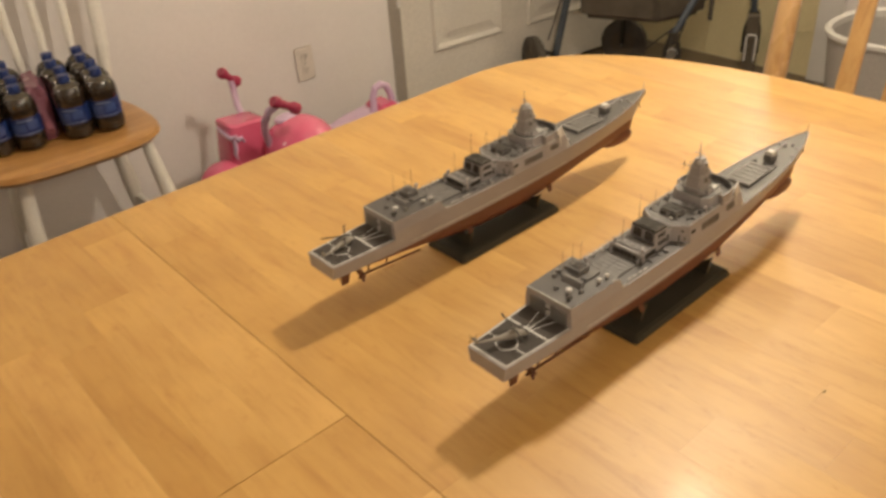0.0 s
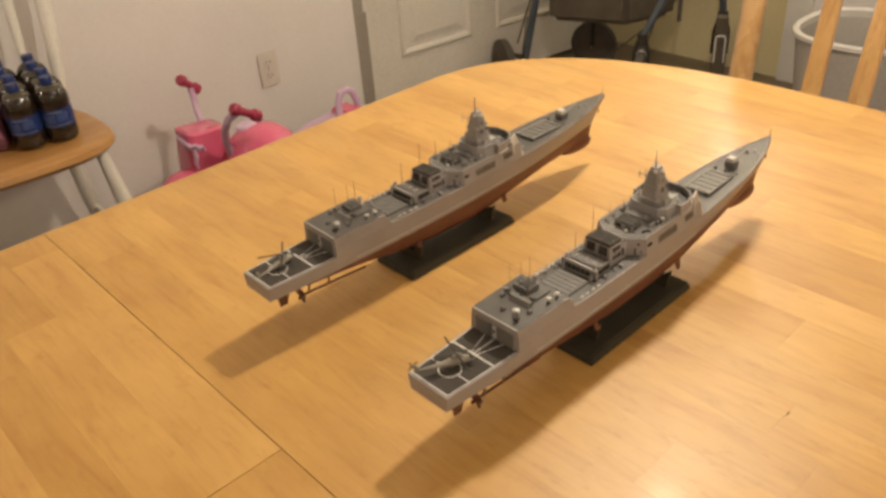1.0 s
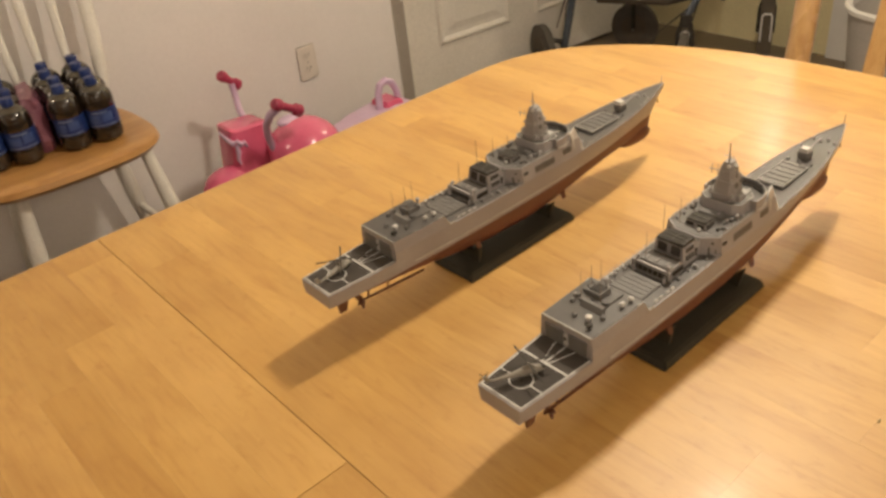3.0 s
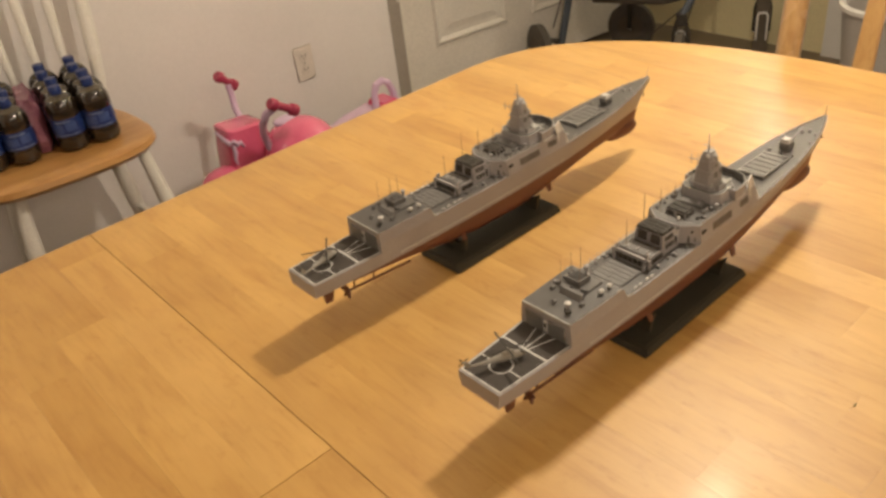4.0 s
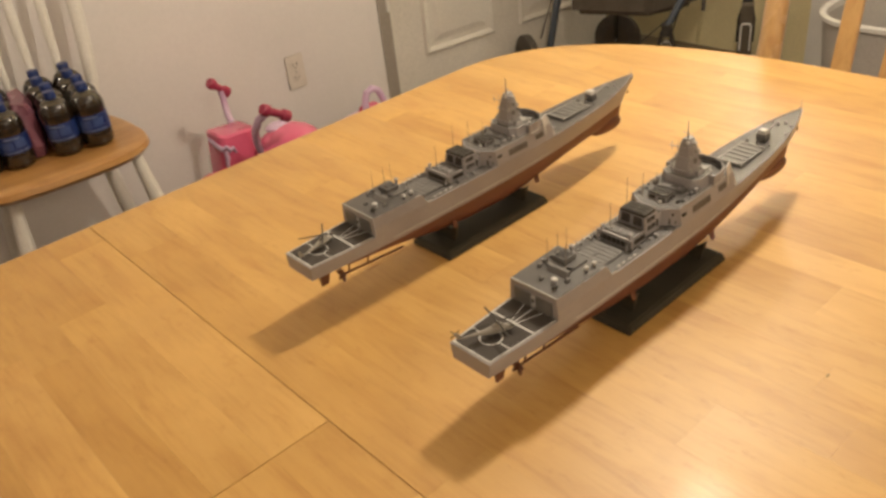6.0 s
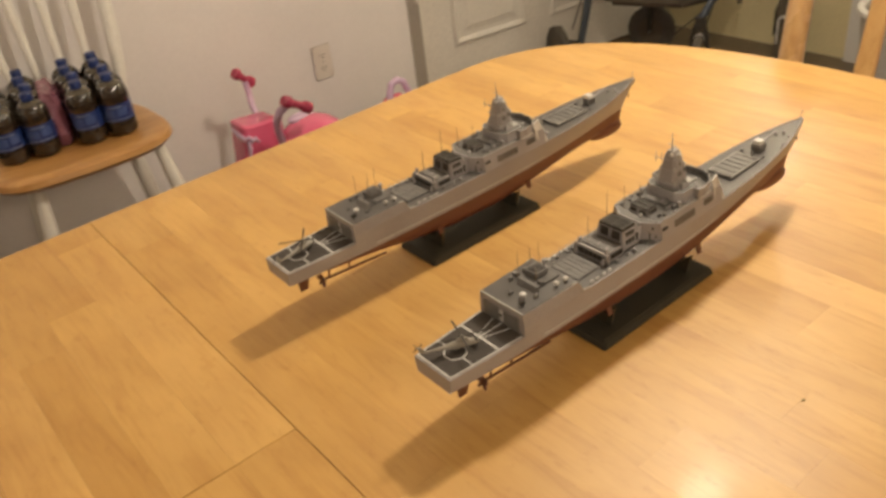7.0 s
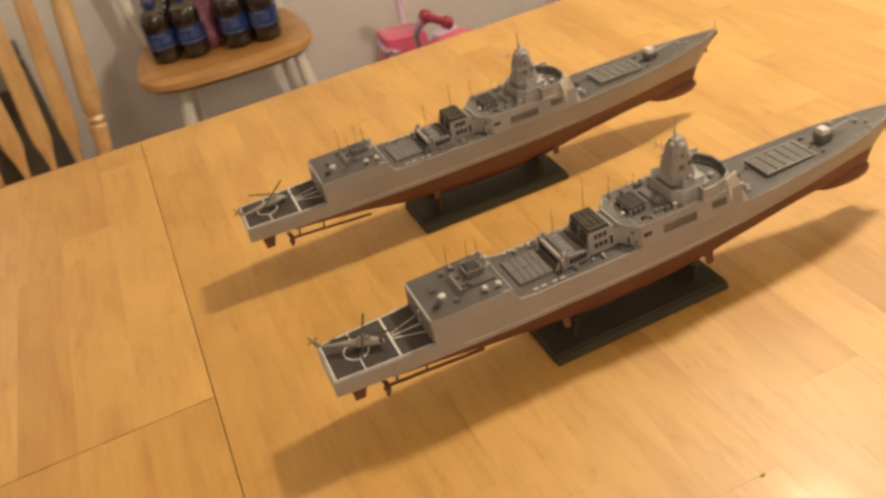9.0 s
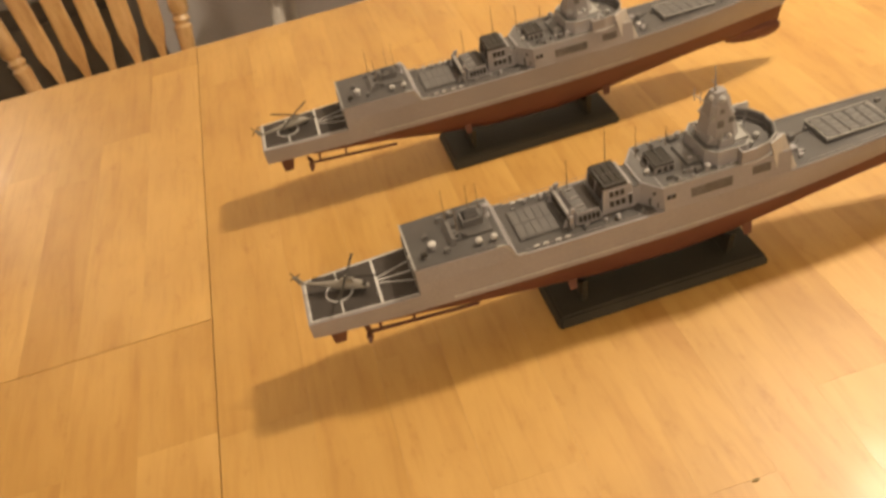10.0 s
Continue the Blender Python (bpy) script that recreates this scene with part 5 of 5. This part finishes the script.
part("handlebar", made(rod, ((0.790, 1.06, 0.225), (0.777, 1.05, 0.275), (0.756, 1.0, 0.325), (0.758, 0.97, 0.362), (0.780, 0.955, 0.380)), 0.0105, 12), "lavender", toy, "lavender handlebar tube")


def grip(a, b):
    bm = bmesh.new()
    turned(bm, a, b, ((0, 0.013), (0.06, 0.0165), (0.22, 0.0165), (0.28, 0.011), (0.4, 0.0115), (0.5, 0.010), (0.62, 0.0115), (0.70, 0.011), (0.76, 0.0165), (0.95, 0.017), (1, 0.013)), 14)
    part("grip", bm, "magenta", toy, "deep pink ribbed grip")


grip((0.783, 1.27, 0.398), (0.838, 1.28, 0.345))
grip((0.764, 0.95, 0.396), (0.842, 0.955, 0.346))
bm = bmesh.new()
loops = []
for x, w, z0, z1 in ((0.96, 0.08, 0.07, 0.11), (1.04, 0.10, 0.07, 0.128), (1.16, 0.115, 0.08, 0.150), (1.27, 0.11, 0.08, 0.165), (1.34, 0.08, 0.09, 0.155)):
    loops.append([(x, 1.14 + w * math.copysign(abs(math.cos(a)) ** 0.6, math.cos(a)), (z0 + z1) / 2 + (z1 - z0) / 2 * math.copysign(abs(math.sin(a)) ** 0.6, math.sin(a))) for a in (2 * math.pi * k / 18 for k in range(18))])
rings(bm, loops)
part("saddle", bm, "lavender", toy, "lavender moulded saddle")
part("push_handle", made(rod, ((1.233, 1.155, 0.14), (1.234, 1.155, 0.205), (1.245, 1.155, 0.233), (1.268, 1.155, 0.241), (1.292, 1.155, 0.228), (1.307, 1.155, 0.193), (1.312, 1.155, 0.13)), 0.0115, 12), "lavender", toy, "lavender loop handle")
bm = made(block, 1.236, 1.315, 1.12, 1.22, 0.135, 0.176, 0.008)
soften(bm, 0.006)
part("handle_base", bm, "pink", toy)
for x, r in ((0.70, 0.085), (1.20, 0.08)):
    for y in ((1.15,) if x < 1 else (1.03, 1.25)):
        z = TOY_FLOOR + r
        bm = bmesh.new()
        rod(bm, ((x, y - 0.022, z), (x, y - 0.018, z), (x, y + 0.018, z), (x, y + 0.022, z)), (r - 0.012, r, r, r - 0.012), 24)
        part("wheel", bm, "lavender", toy)
bm = made(block, 0.74, 1.26, 1.09, 1.19, TOY_FLOOR + 0.07, 0.10, 0.01)
soften(bm, 0.012)
part("chassis", bm, "pink", toy)

# ---- the folding walker against the far wall ----
walker = thing("rollator_walker", "blue-grey wheeled walker with a black bag and cables", "walker")
W0, U, V = Vector((2.10, 1.215, 0)), Vector((0.95, -0.31, 0)), Vector((0.36, -0.93, 0))


def at(u, v, z):
    return W0 + U * u + V * v + Vector((0, 0, z * 1.06))


for u, v, turn in ((0.0, 0, 45), (0.41, 0.02, 85), (0.0, 0.55, 4), (0.43, 0.51, 8)):
    c = at(u, v, 0.092)
    side = Matrix.Rotation(radians(turn), 3, "Z") @ V.normalized()
    bm = bmesh.new()
    rod(bm, (c - side * 0.018, c - side * 0.013, c + side * 0.013, c + side * 0.018), (0.083, 0.0975, 0.0975, 0.083), 28)
    wheel = part("wheel", bm, "rubber", walker, "black rubber wheel")
    bm = bmesh.new()
    rod(bm, (c - side * 0.020, c + side * 0.020), 0.052, 20)
    part("rim", bm, "fabric", wheel)
    if u + v < 0.1:
        foot = c + U * 0.05 + V * 0.03
        part("axle_bracket", made(rod, (c - side * 0.03, c, c.lerp(foot, 0.6) + Vector((0, 0, 0.03)), foot + Vector((0, 0, 0.02))), 0.011, 10), "black", walker)
        part("leg_tube", made(rod, (foot + Vector((0, 0, -0.06)), foot + U * 0.07 + V * 0.01 + Vector((0, 0, 0.30)), foot + U * 0.14 + V * 0.03 + Vector((0, 0, 0.52))), 0.0145, 12), "frameblue", walker)
        continue
    bm = bmesh.new()
    for s in (-1, 1):
        rod(bm, (c + side * 0.026 * s, c + side * 0.026 * s + Vector((0, 0, 0.09)), c + side * 0.014 * s + Vector((0, 0, 0.135))), 0.0085, 8)
    rod(bm, (c + Vector((0, 0, 0.12)), c + Vector((0, 0, 0.165))), 0.02, 12)
    fork = part("fork", bm, "black", walker)
    hoop = [c + side * 0.024 * math.cos(a) + Vector((0, 0, 0.055 + 0.045 * math.sin(a))) for a in (math.pi * k / 6 for k in range(7))]
    if u > 0.4 and v > 0.4:
        ahead = Vector((0, 0, 1)).cross(side)
        ahead *= -1 if ahead.x > 0 else 1
        face = c + ahead * 0.104 + Vector((0, 0, 0.04))
        bm = bmesh.new()
        hexa(bm, [face + side * a + ahead * b + Vector((0, 0, -0.09)) for a, b in ((-0.026, 0), (0.026, 0), (0.026, -0.01), (-0.026, -0.01))],
             [face + side * a + ahead * b + Vector((0, 0, 0.13)) for a, b in ((-0.022, 0), (0.022, 0), (0.022, -0.05), (-0.022, -0.05))])
        guard = part("wheel_guard", bm, "fabric", walker, smooth=0)
        loop = [face + ahead * 0.002 + side * a + Vector((0, 0, h)) for a, h in ((-0.018, -0.04), (-0.018, 0.05), (-0.012, 0.062), (0.012, 0.062), (0.018, 0.05), (0.018, -0.04))]
        part("guard_edge", made(rod, loop, 0.0035, 6), "whiteplastic", guard, "pale edge of the wheel guard")
    part("fork_trim", made(rod, [hoop[0] - Vector((0, 0, 0.06))] + hoop + [hoop[-1] - Vector((0, 0, 0.06))], 0.004, 6), "whiteplastic", fork, "pale grey edge of the fork")
    lean = U * 0.20 + V * 0.06 if u < 0.2 else U * -0.06
    part("leg_tube", made(rod, (c + Vector((0, 0, 0.15)), c + lean * 0.6 + Vector((0, 0, 0.40)), c + lean + Vector((0, 0, 0.62))), 0.0135, 12), "frameblue", walker)
for v in (0.0, 0.5):
    part("side_tube", made(rod, (at(0.06, v, 0.60), at(0.36, v, 0.60)), 0.0135, 12), "frameblue", walker)
    part("brake_cable", made(rod, (at(0.04, v + 0.02, 0.60), at(0.10, v + 0.05, 0.40), at(0.02, v + 0.04, 0.17)), 0.003, 6), "rubber", walker)
part("brake_cable", made(rod, (at(0.36, 0.50, 0.44), at(0.28, 0.40, 0.26), at(0.20, 0.28, 0.12)), 0.003, 6), "rubber", walker)
part("strap", made(rod, (at(0.28, 0.46, 0.52), at(0.28, 0.46, 0.235)), 0.008, 8), "rubber", walker)
bm = bmesh.new()
corners = [(0.08, 0.10), (0.32, 0.10), (0.32, 0.42), (0.08, 0.42)]
hexa(bm, [at(u, v, 0.248) for u, v in corners][::-1], [at(u, v, 0.56) for u, v in corners][::-1])
soften(bm, 0.02, 3)
part("bag", bm, "fabric", walker, "black nylon bag under the seat")
bm = bmesh.new()
corners = [(0.04, 0.0), (0.38, 0.0), (0.38, 0.50), (0.04, 0.50)]
hexa(bm, [at(u, v, 0.575) for u, v in corners][::-1], [at(u, v, 0.605) for u, v in corners][::-1])
soften(bm, 0.01, 2)
part("seat", bm, "fabric", walker)
for v in (0.0, 0.5):
    part("handle_tube", made(rod, (at(0.10, v, 0.60), at(0.06, v, 0.85), at(-0.02, v, 0.90), at(-0.12, v, 0.90)), 0.013, 10), "frameblue", walker)

# ---- waste bin by the far wall ----
bin_thing = thing("waste_bin", "tall grey plastic bin with a white rolled rim", "bin", pose(2.365, -0.05, 0))
bm = bmesh.new()
def rect_loop(hx, hy, z, r=0.8, n=40):
    return [(hx * math.copysign(abs(math.cos(a)) ** r, math.cos(a)), hy * math.copysign(abs(math.sin(a)) ** r, math.sin(a)), z) for a in (2 * math.pi * k / n for k in range(n))]
rings(bm, [rect_loop(0.15, 0.155, 0.0), rect_loop(0.19, 0.195, 0.385), rect_loop(0.182, 0.187, 0.385), rect_loop(0.144, 0.149, 0.02)])
part("tub", bm, "greyplastic", bin_thing)
bm = bmesh.new()
rings(bm, [rect_loop(0.191, 0.196, 0.383), rect_loop(0.200, 0.205, 0.385), rect_loop(0.200, 0.205, 0.397), rect_loop(0.193, 0.198, 0.403), rect_loop(0.181, 0.186, 0.396), rect_loop(0.181, 0.186, 0.372)], caps=False)
part("rim", bm, "whiteplastic", bin_thing, "white rolled rim")
slab("trim_casing", WALL_X - 0.022, WALL_X, 0.315, 0.41, 0, 2.1, "whiteplastic", "white painted casing on the far wall", "trim")
slab("wall_alcove", WALL_X - 0.006, WALL_X, -1.2, 0.315, 0, HIGH, "wall", "pale painted panel beside the white casing", "wall")

# ---- black chest behind the arrow-back chair ----
chest = thing("storage_chest", "black storage chest standing against the beige wall", "chest")
bm = made(block, -1.15, -0.26, 0.98, 1.36, 0.03, 0.50)
soften(bm, 0.008)
part("body", bm, "fabric", chest)
bm = made(block, -1.15, -0.26, 0.98, 1.36, 0.502, 0.545)
soften(bm, 0.003)
part("lid", bm, "fabric", chest)
for x in (-1.1, -0.31):
    for y in (1.02, 1.32):
        part("foot", made(lathe, ((0.02, 0), (0.025, 0.03)), 12, (x, y, 0)), "stand", chest)

# ---- a crumb on the table ----
crumb = thing("crumb", "small olive-brown crumb lying on the table top", "crumb", pose(0.304, -0.777, TOP))
bm = made(ball, (0, 0, 0.0004), (0.0024, 0.0009, 0.0005), 8, 6)
part("bit", bm, "olive", crumb)

# ---- the staves of the table's top ----
def table_solid():
    bm = bmesh.new()
    rings(bm, [oval(0.007, TOP - 0.0255), oval(0.0, TOP - 0.019), oval(0.0, TOP - 0.008), oval(0.002, TOP - 0.0035), oval(0.005, TOP - 0.001), oval(0.009, TOP)])
    return bm


SOLID = table_solid()
stave_rng = random.Random(7)


def stave(x0, x1, y0, y1):
    bm = SOLID.copy()
    for co, no in (((x0, 0, 0), (-1, 0, 0)), ((x1, 0, 0), (1, 0, 0)), ((0, y0, 0), (0, -1, 0)), ((0, y1, 0), (0, 1, 0))):
        cut = bmesh.ops.bisect_plane(bm, geom=bm.verts[:] + bm.edges[:] + bm.faces[:], plane_co=co, plane_no=no, clear_outer=True)
        rim = [e for e in cut["geom_cut"] if isinstance(e, bmesh.types.BMEdge)]
        if rim:
            bmesh.ops.edgeloop_fill(bm, edges=rim)
    if len(bm.faces) > 3:
        part("stave", bm, "table", table)
    else:
        bm.free()


x = -1.40
columns = []
while x < 0.96:
    w = stave_rng.choice((0.046, 0.052, 0.058, 0.064))
    e = x + w
    for seam in (-0.46, 0.0):
        if x < seam < e + 0.022:
            e = seam
    columns.append((x, e))
    x = e
for x0, x1 in columns:
    g0 = 0.00042 if abs(x0) < 1e-6 or abs(x0 + 0.46) < 1e-6 else 0.00004
    g1 = 0.00042 if abs(x1) < 1e-6 or abs(x1 + 0.46) < 1e-6 else 0.00004
    leaf = -0.461 < x0 and x1 < 0.001
    y = -1.03 - stave_rng.uniform(0, 0.3)
    while y < 0.03:
        e = y + stave_rng.uniform(0.26, 0.52)
        split = leaf and y < -0.505 < e + 0.06
        if split:
            e = -0.505
        lo = y + (0.0004 if leaf and abs(y + 0.505) < 1e-6 else 0.00006)
        if e > -1.03:
            stave(x0 + g0, x1 - g1, lo, e - (0.0004 if split else 0.00006))
        y = e
SOLID.free()
